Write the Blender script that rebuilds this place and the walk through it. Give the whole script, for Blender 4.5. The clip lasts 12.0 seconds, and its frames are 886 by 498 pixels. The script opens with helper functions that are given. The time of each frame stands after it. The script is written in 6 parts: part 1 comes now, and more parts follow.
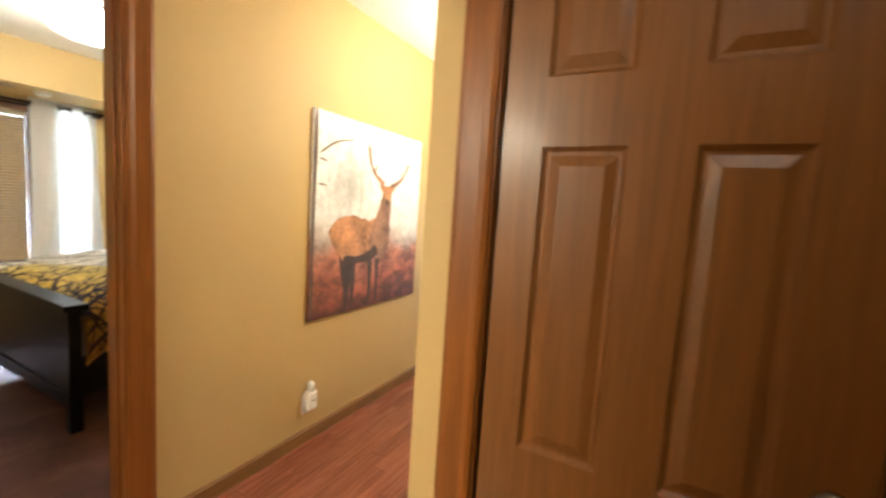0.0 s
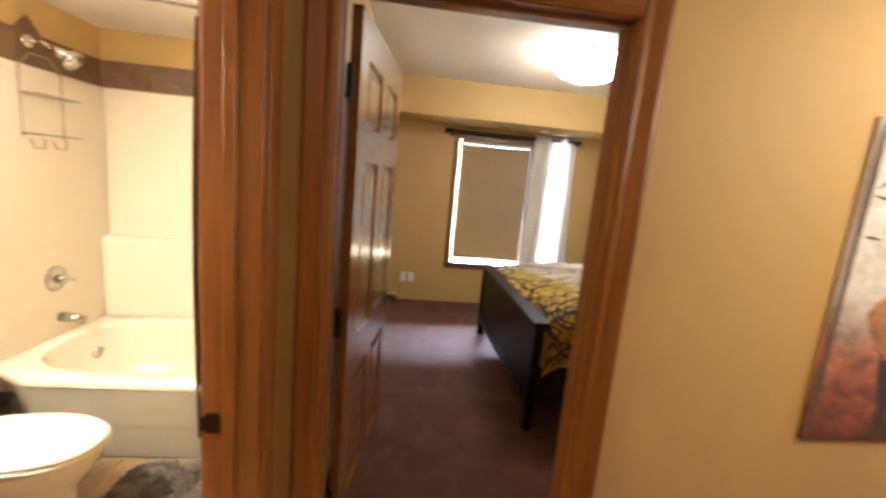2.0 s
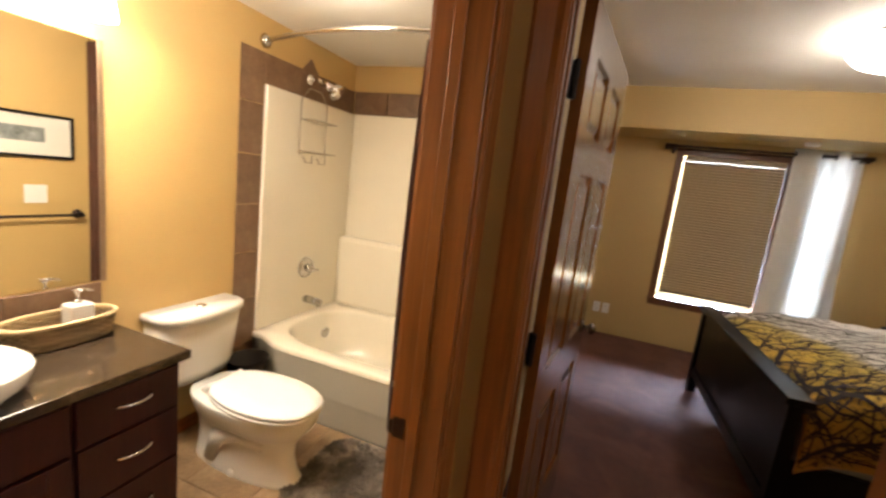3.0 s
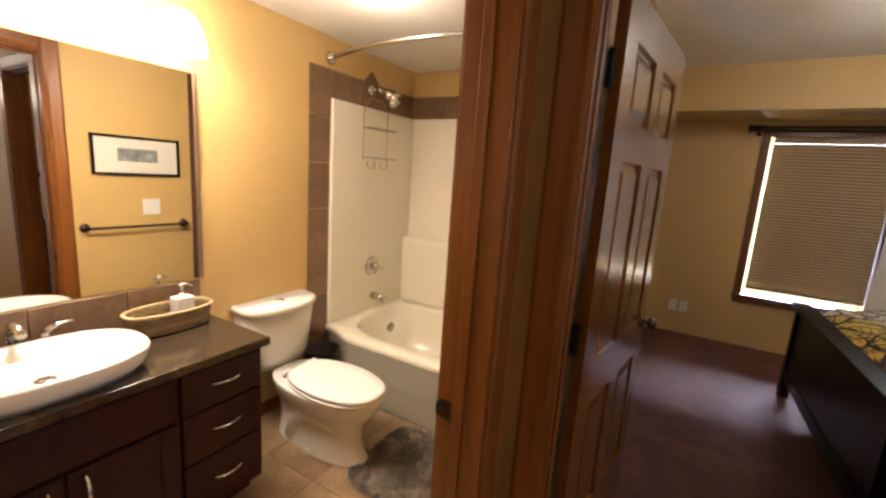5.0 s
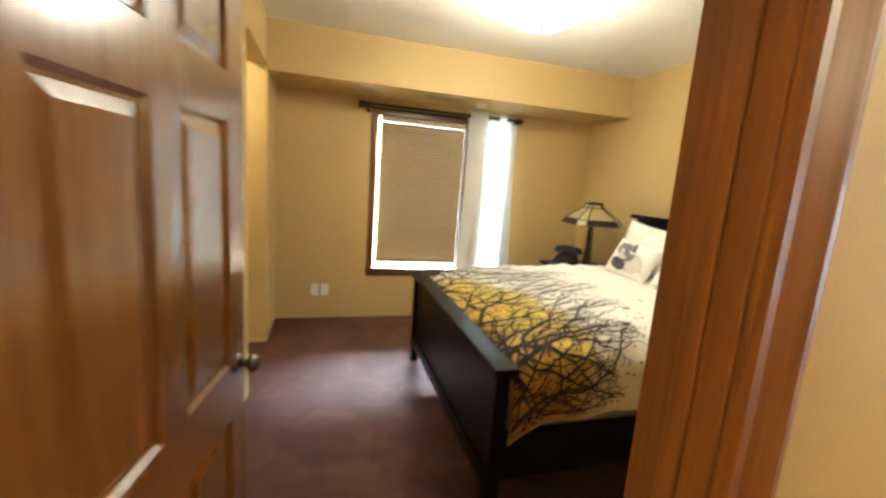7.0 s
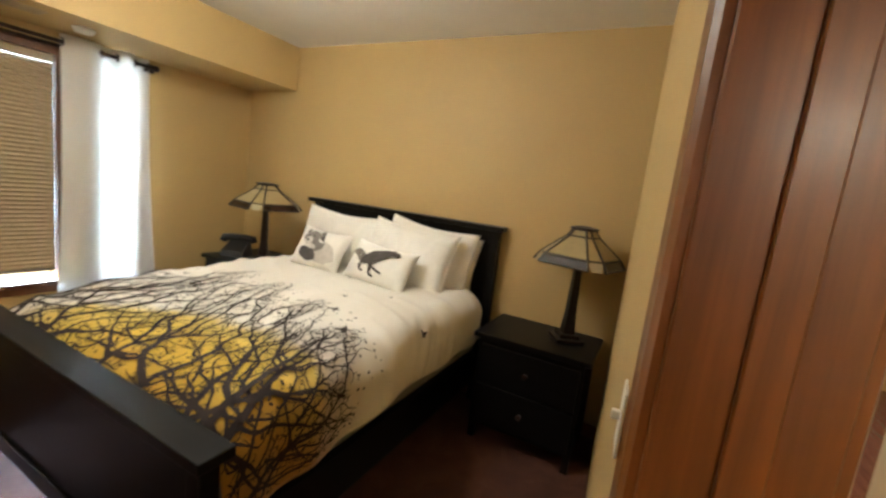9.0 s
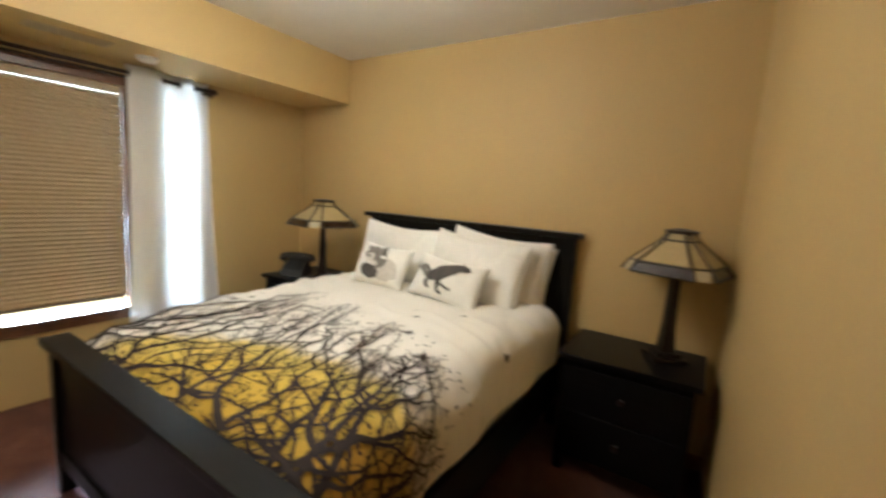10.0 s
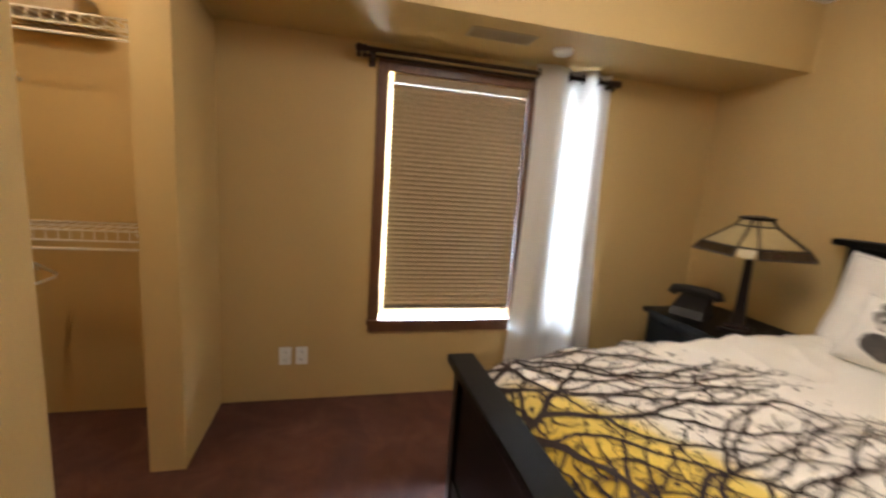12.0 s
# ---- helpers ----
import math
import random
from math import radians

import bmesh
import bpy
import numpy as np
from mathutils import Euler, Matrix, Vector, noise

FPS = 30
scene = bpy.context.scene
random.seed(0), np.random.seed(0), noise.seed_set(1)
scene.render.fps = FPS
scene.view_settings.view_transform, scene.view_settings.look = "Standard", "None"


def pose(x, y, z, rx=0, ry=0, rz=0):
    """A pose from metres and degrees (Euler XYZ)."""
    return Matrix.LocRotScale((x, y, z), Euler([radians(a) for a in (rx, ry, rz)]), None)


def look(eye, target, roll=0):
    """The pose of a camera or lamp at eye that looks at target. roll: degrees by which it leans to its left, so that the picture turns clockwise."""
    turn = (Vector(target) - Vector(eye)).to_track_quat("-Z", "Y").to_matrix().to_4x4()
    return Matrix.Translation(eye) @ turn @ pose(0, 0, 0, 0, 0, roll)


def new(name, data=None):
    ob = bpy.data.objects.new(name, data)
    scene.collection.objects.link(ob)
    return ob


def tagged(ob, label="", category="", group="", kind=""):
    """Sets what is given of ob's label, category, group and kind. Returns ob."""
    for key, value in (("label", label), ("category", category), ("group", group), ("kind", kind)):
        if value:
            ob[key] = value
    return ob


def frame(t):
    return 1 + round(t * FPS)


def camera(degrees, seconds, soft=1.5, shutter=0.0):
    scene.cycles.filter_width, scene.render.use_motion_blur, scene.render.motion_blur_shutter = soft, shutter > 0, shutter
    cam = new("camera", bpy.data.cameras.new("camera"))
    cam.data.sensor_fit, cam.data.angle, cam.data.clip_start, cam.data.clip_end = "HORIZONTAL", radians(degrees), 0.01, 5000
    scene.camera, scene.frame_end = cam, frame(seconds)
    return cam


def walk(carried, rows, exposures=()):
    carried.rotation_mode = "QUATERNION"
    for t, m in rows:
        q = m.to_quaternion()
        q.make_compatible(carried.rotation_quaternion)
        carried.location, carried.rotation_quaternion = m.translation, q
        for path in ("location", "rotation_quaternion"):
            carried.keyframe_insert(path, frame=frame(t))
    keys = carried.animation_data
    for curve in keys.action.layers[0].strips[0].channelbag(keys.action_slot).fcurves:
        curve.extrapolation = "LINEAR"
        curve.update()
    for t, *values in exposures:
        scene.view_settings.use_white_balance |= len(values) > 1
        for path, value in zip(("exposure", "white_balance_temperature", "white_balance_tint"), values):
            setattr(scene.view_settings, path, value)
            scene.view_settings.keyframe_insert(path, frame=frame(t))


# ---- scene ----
cam = camera(94.4, 12.0, soft=2.6, shutter=0.5)
PATH = [
    (0, (0.442, 0.055, 1.381), (-0.491, 1.814, 1.184), 3.7),
    (0.5, (0.314, 0.159, 1.468), (-0.899, 1.727, 1.203), 5.6),
    (1, (0.162, 0.222, 1.52), (-1.428, 1.392, 1.202), 6.0),
    (1.2, (0.123, 0.233, 1.5), (-1.636, 1.131, 1.183), 6.2),
    (1.5, (0.07, 0.223, 1.506), (-1.807, 0.832, 1.182), 5.1),
    (2, (0.009, 0.142, 1.533), (-1.952, 0.362, 1.204), 5.2),
    (2.5, (-0.095, 0.095, 1.502), (-2.062, -0.096, 1.194), 6.1),
    (3, (-0.134, 0.08, 1.494), (-1.99, -0.593, 1.171), 6.8),
    (5, (-0.105, 0.186, 1.489), (-1.814, -0.793, 1.139), 3.9),
    (5.5, (-0.196, 0.223, 1.475), (-2.014, -0.504, 1.068), 3.6),
    (6, (-0.428, 0.258, 1.486), (-2.376, -0.008, 1.118), 4.1),
    (6.5, (-0.621, 0.248, 1.499), (-2.576, 0.454, 1.133), 3.6),
    (7, (-0.892, 0.333, 1.464), (-2.786, 0.884, 1.136), 4.2),
    (7.5, (-1.108, 0.385, 1.453), (-2.854, 1.309, 1.137), 5.7),
    (9.5, (-1.486, 0.438, 1.504), (-2.266, 2.257, 1.217), 7.0),
    (10, (-1.639, 0.498, 1.485), (-2.711, 2.164, 1.212), 3.8),
    (10.5, (-1.804, 0.522, 1.489), (-3.256, 1.862, 1.178), 4.1),
    (11, (-1.955, 0.542, 1.483), (-3.596, 1.628, 1.121), 4.0),
    (11.5, (-2.233, 0.549, 1.437), (-4.023, 1.379, 1.105), 3.8),
    (12, (-2.506, 0.551, 1.432), (-4.417, 1.036, 1.110), 4.05),
]
STOPS = [(0, 0.22, 5950, 5), (0.5, -0.13, 6100, 10), (1.0, -0.36, 6150, 16), (1.5, -0.25, 6250, 18), (2.0, -0.14, 6200, 14), (2.5, -0.36, 6000, 12), (3.0, -0.80, 6250, 15), (5.0, -1.12, 6300, 19), (5.5, -1.08, 6400, 18), (6.0, -0.48, 6450, 14), (6.5, 0.25, 6450, -3), (7.0, 0.2, 6200, 0), (7.5, -0.12, 5700, 4), (9.5, -0.28, 5950, 5), (10.0, -0.36, 5750, 5), (10.5, -0.58, 5750, 7), (11.0, -0.76, 5900, 10), (12.0, -0.60, 6150, 15)]
walk(cam, [(t, look(eye, target, roll)) for t, eye, target, roll in PATH], STOPS)

# ---------------------------------------------------------------- world and light
world = bpy.data.worlds.new("sky")
scene.world = world
world.use_nodes = True
wn = world.node_tree
sky = wn.nodes.new("ShaderNodeTexSky")
sky.sky_type, sky.sun_disc = "NISHITA", False
sky.sun_elevation, sky.sun_rotation = radians(38), radians(200)
wn.links.new(sky.outputs[0], wn.nodes["Background"].inputs[0])
wn.nodes["Background"].inputs[1].default_value = 0.15


def lamp(name, kind, energy, colour, at, size=0.2, turn=(0, 0, 0), size_y=None):
    data = bpy.data.lights.new(name, kind)
    data.energy, data.color = energy, colour
    if kind == "AREA":
        data.shape, data.size = ("RECTANGLE", size) if size_y else ("DISK", size)
        if size_y:
            data.size_y = size_y
    elif kind == "SUN":
        data.angle = size
    else:
        data.shadow_soft_size = size
    ob = new(name, data)
    ob.location, ob.rotation_euler = at, [radians(a) for a in turn]
    return ob


WARM = (1.0, 0.90, 0.70)
lamp("sun", "SUN", 2.5, (1.0, 0.95, 0.88), (0, 0, 6), radians(0.6), (52, 0, 20))
lamp("bedroom_lamp", "POINT", 26, (1.0, 0.90, 0.75), (-3.2, 1.5, 2.27), 0.13)
lamp("hall_lamp", "POINT", 50, WARM, (-0.27, 2.45, 2.08), 0.12)
# weak fill light added in the entry; no source is known there
lamp("vestibule_fill", "POINT", 0.4, WARM, (0.75, 0.3, 2.25), 0.10)
lamp("vanity_lamp", "AREA", 92, (1.0, 0.86, 0.64), (-0.90, -1.60, 2.03), 0.66, (13, 0, 0), 0.14)
# fill added below the exhaust fan to brighten tub, toilet and floor
lamp("bath_fill_lamp", "POINT", 20, (1.0, 0.88, 0.68), (-1.62, -1.12, 2.14), 0.10)
lamp("closet_lamp", "POINT", 36, (1.0, 0.84, 0.58), (-4.0, -0.75, 2.40), 0.06)
lamp("bedroom_window_sky", "AREA", 1500, (0.68, 0.83, 1.0), (-5.235, 1.465, 1.29), 1.31, (90, 0, -90), 1.50)
# lamp added outside, aimed under the blind to light a patch of carpet
patch_lamp = lamp("carpet_patch_lamp", "AREA", 580, (0.62, 0.80, 1.0), (-6.15, 1.60, 1.05), 0.7, (65.5, 0, -106), 0.29)
patch_lamp.data.spread = radians(70)
lamp("living_window_sky", "AREA", 20, (0.80, 0.90, 1.0), (-2.19, 6.24, 1.22), 0.54, (90, 0, 180), 1.22)
lamp("glass_door_sky", "AREA", 75, (0.80, 0.90, 1.0), (-0.87, 6.24, 1.05), 1.7, (90, 0, 180), 1.9)


# ---------------------------------------------------------------- materials
def nodes_of(name, rough=0.5, metal=0.0, coat=0.0):
    m = bpy.data.materials.new(name)
    m.use_nodes = True
    t = m.node_tree
    b = t.nodes["Principled BSDF"]
    b.inputs["Roughness"].default_value = rough
    b.inputs["Metallic"].default_value = metal
    b.inputs["Coat Weight"].default_value = coat
    b.inputs["Coat Roughness"].default_value = 0.2
    return m, t, b


def coords(t, scale, kind="Object"):
    c = t.nodes.new("ShaderNodeTexCoord")
    mp = t.nodes.new("ShaderNodeMapping")
    mp.inputs["Scale"].default_value = scale
    t.links.new(c.outputs[kind], mp.inputs[0])
    return mp.outputs[0]


def noise_of(t, vec, scale, detail=4.0, rough=0.55, distort=0.0):
    n = t.nodes.new("ShaderNodeTexNoise")
    n.inputs["Scale"].default_value, n.inputs["Detail"].default_value = scale, detail
    n.inputs["Roughness"].default_value, n.inputs["Distortion"].default_value = rough, distort
    t.links.new(vec, n.inputs["Vector"])
    return n.outputs["Fac"]


def ramp_of(t, fac, stops):
    r = t.nodes.new("ShaderNodeValToRGB")
    e = r.color_ramp.elements
    while len(e) < len(stops):
        e.new(0.5)
    for el, (p, c) in zip(e, stops):
        el.position, el.color = p, (*c, 1)
    t.links.new(fac, r.inputs[0])
    return r.outputs[0]


def mix_of(t, fac, a, b, mode="MIX"):
    m = t.nodes.new("ShaderNodeMix")
    m.data_type, m.blend_type = "RGBA", mode
    for socket, v in ((m.inputs[0], fac), (m.inputs[6], a), (m.inputs[7], b)):
        if isinstance(v, (int, float)):
            socket.default_value = v
        elif isinstance(v, tuple):
            socket.default_value = (*v, 1)
        else:
            t.links.new(v, socket)
    return m.outputs[2]


def bump_of(t, b, height, strength, distance=0.002):
    n = t.nodes.new("ShaderNodeBump")
    n.inputs["Strength"].default_value, n.inputs["Distance"].default_value = strength, distance
    t.links.new(height, n.inputs["Height"])
    t.links.new(n.outputs[0], b.inputs["Normal"])


def shade(c, k):
    return tuple(min(1.0, v * k) for v in c)


def plain(name, colour, rough=0.5, metal=0.0, grain=60.0, vary=0.10, bump=0.15, coat=0.0, blotch=3.0, depth=0.001):
    """A surface with a fine grain and a broad unevenness."""
    m, t, b = nodes_of(name, rough, metal, coat)
    v = coords(t, (1, 1, 1))
    fine, broad = noise_of(t, v, grain, 5), noise_of(t, v, blotch, 3)
    c1 = ramp_of(t, broad, [(0.3, shade(colour, 1 - vary)), (0.7, shade(colour, 1 + vary))])
    c2 = mix_of(t, 0.35, c1, ramp_of(t, fine, [(0.3, shade(colour, 1 - vary)), (0.7, shade(colour, 1 + vary))]))
    t.links.new(c2, b.inputs["Base Color"])
    if bump:
        bump_of(t, b, fine, bump, depth)
    return m


def wood(name, dark, light, axis="z", rough=0.40, coat=0.10, per_piece=0.0, gloss=0.38):
    """Stained wood whose grain runs along one axis."""
    m, t, b = nodes_of(name, rough, 0, coat)
    b.inputs["Specular IOR Level"].default_value = gloss
    s = {"x": (1.2, 26, 26), "y": (26, 1.2, 26), "z": (26, 26, 1.2)}[axis]
    v = coords(t, s)
    if per_piece:
        info = t.nodes.new("ShaderNodeObjectInfo")
        add = t.nodes.new("ShaderNodeVectorMath")
        add.operation = "MULTIPLY_ADD"
        t.links.new(info.outputs["Random"], add.inputs[0])
        add.inputs[1].default_value = (37, 53, 71)
        t.links.new(v, add.inputs[2])
        v = add.outputs[0]
    g = noise_of(t, v, 1.6, 6, 0.62, 1.2)
    c = ramp_of(t, g, [(0.32, dark), (0.5, tuple((p + q) / 2 for p, q in zip(dark, light))), (0.68, light)])
    broad = noise_of(t, coords(t, (1, 1, 1)), 1.7, 2)
    c = mix_of(t, 0.5, c, mix_of(t, 1.0, c, ramp_of(t, broad, [(0.3, (0.72, 0.70, 0.68)), (0.7, (1.0, 1.0, 1.0))]), "MULTIPLY"))
    if per_piece:
        c = mix_of(t, per_piece, c, mix_of(t, 1.0, c, ramp_of(t, info.outputs["Random"], [(0.0, (0.55, 0.50, 0.48)), (1.0, (1.0, 1.0, 1.0))]), "MULTIPLY"))
    t.links.new(c, b.inputs["Base Color"])
    bump_of(t, b, g, 0.12, 0.001)
    return m


def glow(name, colour, strength):
    m, t, b = nodes_of(name, 0.3)
    b.inputs["Base Color"].default_value = (*colour, 1)
    b.inputs["Emission Color"].default_value = (*colour, 1)
    b.inputs["Emission Strength"].default_value = strength
    return m


def clear_glass(name, tint=(0.95, 0.98, 0.98)):
    m, t, b = nodes_of(name, 0.02)
    b.inputs["Transmission Weight"].default_value = 1.0
    b.inputs["Base Color"].default_value = (*tint, 1)
    b.inputs["IOR"].default_value = 1.1
    return m


def mottled(name, stops, scale, rough, bump=0.3, fine=40, metal=0.0, per_piece=0.0, depth=0.001):
    """Stone and tile: several colours in clouds."""
    m, t, b = nodes_of(name, rough, metal)
    v = coords(t, (1, 1, 1))
    n = noise_of(t, v, scale, 6, 0.65, 0.6)
    c = ramp_of(t, n, stops)
    f = noise_of(t, v, fine, 4)
    c = mix_of(t, 0.25, c, ramp_of(t, f, [(0.3, shade(stops[0][1], 0.8)), (0.7, shade(stops[-1][1], 1.1))]))
    if per_piece:
        info = t.nodes.new("ShaderNodeObjectInfo")
        c = mix_of(t, per_piece, c, mix_of(t, 1.0, c, ramp_of(t, info.outputs["Random"], [(0.0, (0.6, 0.58, 0.56)), (1.0, (1, 1, 1))]), "MULTIPLY"))
    t.links.new(c, b.inputs["Base Color"])
    bump_of(t, b, f, bump, depth)
    return m


def fabric(name, colour, rough=0.9, sheen=0.3, weave=900.0, vary=0.06, wrinkle=0.35):
    m, t, b = nodes_of(name, rough)
    b.inputs["Sheen Weight"].default_value = sheen
    v = coords(t, (1, 1, 1))
    w = noise_of(t, v, weave, 2)
    big = noise_of(t, v, 9, 4, 0.6, 0.8)
    t.links.new(ramp_of(t, big, [(0.3, shade(colour, 1 - vary)), (0.7, shade(colour, 1 + vary))]), b.inputs["Base Color"])
    h = mix_of(t, 0.75, w, big)
    bump_of(t, b, h, wrinkle, 0.012)
    return m


WALL = plain("wall_paint_tan", (0.50, 0.348, 0.138), 0.62, grain=95, vary=0.035, bump=0.35, blotch=1.6, depth=0.002)
BATH_WALL = plain("bath_paint_ochre", (0.56, 0.380, 0.145), 0.5, grain=95, vary=0.035, bump=0.35, blotch=1.6, depth=0.002)
CEIL = plain("ceiling_paint", (0.78, 0.75, 0.69), 0.8, grain=120, vary=0.04, bump=0.5, depth=0.003)
TRIM_Z = wood("stained_trim_upright", (0.158, 0.050, 0.007), (0.25, 0.083, 0.0125), "z", 0.38, 0.10)
TRIM_Y = wood("stained_trim_along_y", (0.158, 0.050, 0.007), (0.25, 0.083, 0.0125), "y", 0.38, 0.10)
TRIM_X = wood("stained_trim_along_x", (0.158, 0.050, 0.007), (0.25, 0.083, 0.0125), "x", 0.38, 0.10)
DOOR_WOOD = wood("door_wood", (0.165, 0.060, 0.012), (0.235, 0.090, 0.020), "z", 0.24, 1.0)
BASE_WOOD = wood("honey_baseboard_wood", (0.19, 0.092, 0.026), (0.28, 0.142, 0.043), "y", 0.45)
# door wood again, less glossy and darker, to put shade on the closed door
DIMMED_SATIN_WOOD = wood("dimmed_satin_wood", (0.142, 0.052, 0.010), (0.205, 0.079, 0.017), "z", 0.42, 0.12, gloss=0.35)
PLANK = wood("red_brown_plank", (0.16, 0.045, 0.022), (0.31, 0.105, 0.055), "y", 0.25, 0.35, per_piece=0.55)
SUBFLOOR = plain("joint_dark", (0.03, 0.015, 0.01), 0.8)
BLACK_WOOD = wood("black_brown_wood", (0.003, 0.0028, 0.003), (0.006, 0.0055, 0.006), "x", 0.38, 0.02, gloss=0.16)
ESPRESSO = wood("espresso_wood", (0.020, 0.0035, 0.003), (0.040, 0.0080, 0.0058), "z", 0.36, 0.05, gloss=0.22)
BRONZE = plain("oil_rubbed_bronze", (0.045, 0.028, 0.022), 0.35, 0.9, vary=0.2)
DARK_METAL = plain("dark_hinge_metal", (0.02, 0.016, 0.014), 0.42, 0.7)
NICKEL = plain("brushed_nickel", (0.55, 0.53, 0.50), 0.22, 1.0, grain=300, vary=0.04, bump=0.05)
CHROME = plain("chrome", (0.75, 0.75, 0.76), 0.07, 1.0, vary=0.02, bump=0)
PLASTIC = plain("white_plastic", (0.78, 0.77, 0.73), 0.35, vary=0.02, bump=0.03)
PORCELAIN = plain("porcelain", (0.80, 0.78, 0.72), 0.08, vary=0.015, bump=0, coat=0.5)
ACRYLIC = plain("acrylic_surround", (0.82, 0.76, 0.62), 0.16, vary=0.02, bump=0.02, coat=0.4)
CARPET = mottled("rust_brown_carpet", [(0.25, (0.042, 0.013, 0.0075)), (0.5, (0.082, 0.027, 0.016)), (0.78, (0.160, 0.060, 0.039))], 4.5, 0.95, 1.0, 110, depth=0.010)
# bathroom and furniture surfaces
STONE_TILE = mottled("slate_border_tile", [(0.3, (0.13, 0.070, 0.036)), (0.5, (0.20, 0.115, 0.062)), (0.72, (0.26, 0.165, 0.095))], 6, 0.45, 0.4, 60, per_piece=0.4)
FLOOR_TILE = mottled("bath_floor_tile", [(0.3, (0.19, 0.115, 0.06)), (0.5, (0.33, 0.22, 0.12)), (0.72, (0.46, 0.33, 0.20))], 5, 0.4, 0.3, 60, per_piece=0.5)
KNOB_METAL = plain("dark_nickel", (0.20, 0.18, 0.16), 0.25, 1.0, grain=300, vary=0.1, bump=0.05)
GROUT = plain("grout", (0.20, 0.16, 0.12), 0.9, vary=0.1)
COUNTER = mottled("dark_granite", [(0.35, (0.014, 0.009, 0.006)), (0.55, (0.040, 0.027, 0.017)), (0.75, (0.12, 0.085, 0.055))], 16, 0.17, 0.02, 160)
MIRROR, _t, _b = nodes_of("mirror_silver", 0.01, 1.0)
_b.inputs["Base Color"].default_value = (0.88, 0.89, 0.87, 1)
GLASS = clear_glass("window_glass")
RUBBER = plain("black_rubber", (0.012, 0.012, 0.012), 0.7)


# ---------------------------------------------------------------- mesh helpers
def link_mesh(name, bm, mat, smooth=False):
    me = bpy.data.meshes.new(name)
    bm.to_mesh(me)
    bm.free()
    if mat:
        me.materials.append(mat)
    if smooth:
        me.shade_smooth()
    return new(name, me)


def part(name, bm, mat, parent=None, label="", smooth=False):
    ob = link_mesh(name, bm, mat, smooth)
    if parent:
        ob.parent = parent
    if label:
        tagged(ob, label)
    return ob


def empty(name, at=(0, 0, 0), rz=0.0):
    ob = new(name)
    ob.empty_display_size = 0.05
    ob.matrix_basis = pose(*at, 0, 0, rz)
    return ob


def box(bm, x0, x1, y0, y1, z0, z1, bevel=0.0, seg=2):
    r = bmesh.ops.create_cube(bm, size=1)
    for v in r["verts"]:
        v.co = Vector(((x0 + x1) / 2 + v.co.x * (x1 - x0), (y0 + y1) / 2 + v.co.y * (y1 - y0), (z0 + z1) / 2 + v.co.z * (z1 - z0)))
    if bevel:
        edges = list({e for v in r["verts"] for e in v.link_edges})
        bmesh.ops.bevel(bm, geom=edges, offset=bevel, segments=seg, affect="EDGES", profile=0.5)
    return bm


def boxes(*specs, bevel=0.0):
    bm = bmesh.new()
    for s in specs:
        box(bm, *s, bevel=bevel)
    return bm


def rod(bm, a, b, r0, r1=None, seg=14, caps=True):
    a, b = Vector(a), Vector(b)
    d = b - a
    m = Matrix.Translation((a + b) / 2) @ d.to_track_quat("Z", "Y").to_matrix().to_4x4()
    bmesh.ops.create_cone(bm, cap_ends=caps, segments=seg, radius1=r0, radius2=r0 if r1 is None else r1, depth=d.length, matrix=m)
    return bm


def ball(bm, at, r, sx=1, sy=1, sz=1, seg=16):
    bmesh.ops.create_uvsphere(bm, u_segments=seg, v_segments=max(6, seg // 2), radius=r, matrix=Matrix.Translation(at) @ Matrix.Diagonal((sx, sy, sz, 1)))
    return bm


def tube(bm, pts, r, seg=10):
    """A round bar along a line of points."""
    rings = []
    pts = [Vector(p) for p in pts]
    for i, p in enumerate(pts):
        d = (pts[min(i + 1, len(pts) - 1)] - pts[max(i - 1, 0)]).normalized()
        q = d.to_track_quat("Z", "Y").to_matrix()
        rr = r[i] if isinstance(r, (list, tuple)) else r
        rings.append([bm.verts.new(p + q @ Vector((rr * math.cos(2 * math.pi * k / seg), rr * math.sin(2 * math.pi * k / seg), 0))) for k in range(seg)])
    for a, b in zip(rings, rings[1:]):
        for k in range(seg):
            bm.faces.new((a[k], a[(k + 1) % seg], b[(k + 1) % seg], b[k]))
    bm.faces.new(rings[0][::-1])
    bm.faces.new(rings[-1])
    return bm


def lathe(bm, profile, at=(0, 0, 0), seg=28, sx=1.0, sy=1.0):
    """A turned body: (radius, height) pairs from bottom to top."""
    rings = []
    for r, z in profile:
        if r <= 1e-5:
            rings.append([bm.verts.new((at[0], at[1], at[2] + z))])
        else:
            rings.append([bm.verts.new((at[0] + sx * r * math.cos(2 * math.pi * k / seg), at[1] + sy * r * math.sin(2 * math.pi * k / seg), at[2] + z)) for k in range(seg)])
    for a, b in zip(rings, rings[1:]):
        for k in range(seg):
            j = (k + 1) % seg
            if len(a) == 1 and len(b) > 1:
                bm.faces.new((a[0], b[j], b[k]))
            elif len(b) == 1 and len(a) > 1:
                bm.faces.new((a[k], a[j], b[0]))
            elif len(a) > 1:
                bm.faces.new((a[k], a[j], b[j], b[k]))
    return bm


def grid_surface(bm, nu, nv, f):
    """A sheet of nu x nv points, f(u, v) -> place, u and v from 0 to 1."""
    vs = [[bm.verts.new(f(i / (nu - 1), j / (nv - 1))) for j in range(nv)] for i in range(nu)]
    for i in range(nu - 1):
        for j in range(nv - 1):
            bm.faces.new((vs[i][j], vs[i + 1][j], vs[i + 1][j + 1], vs[i][j + 1]))
    return vs


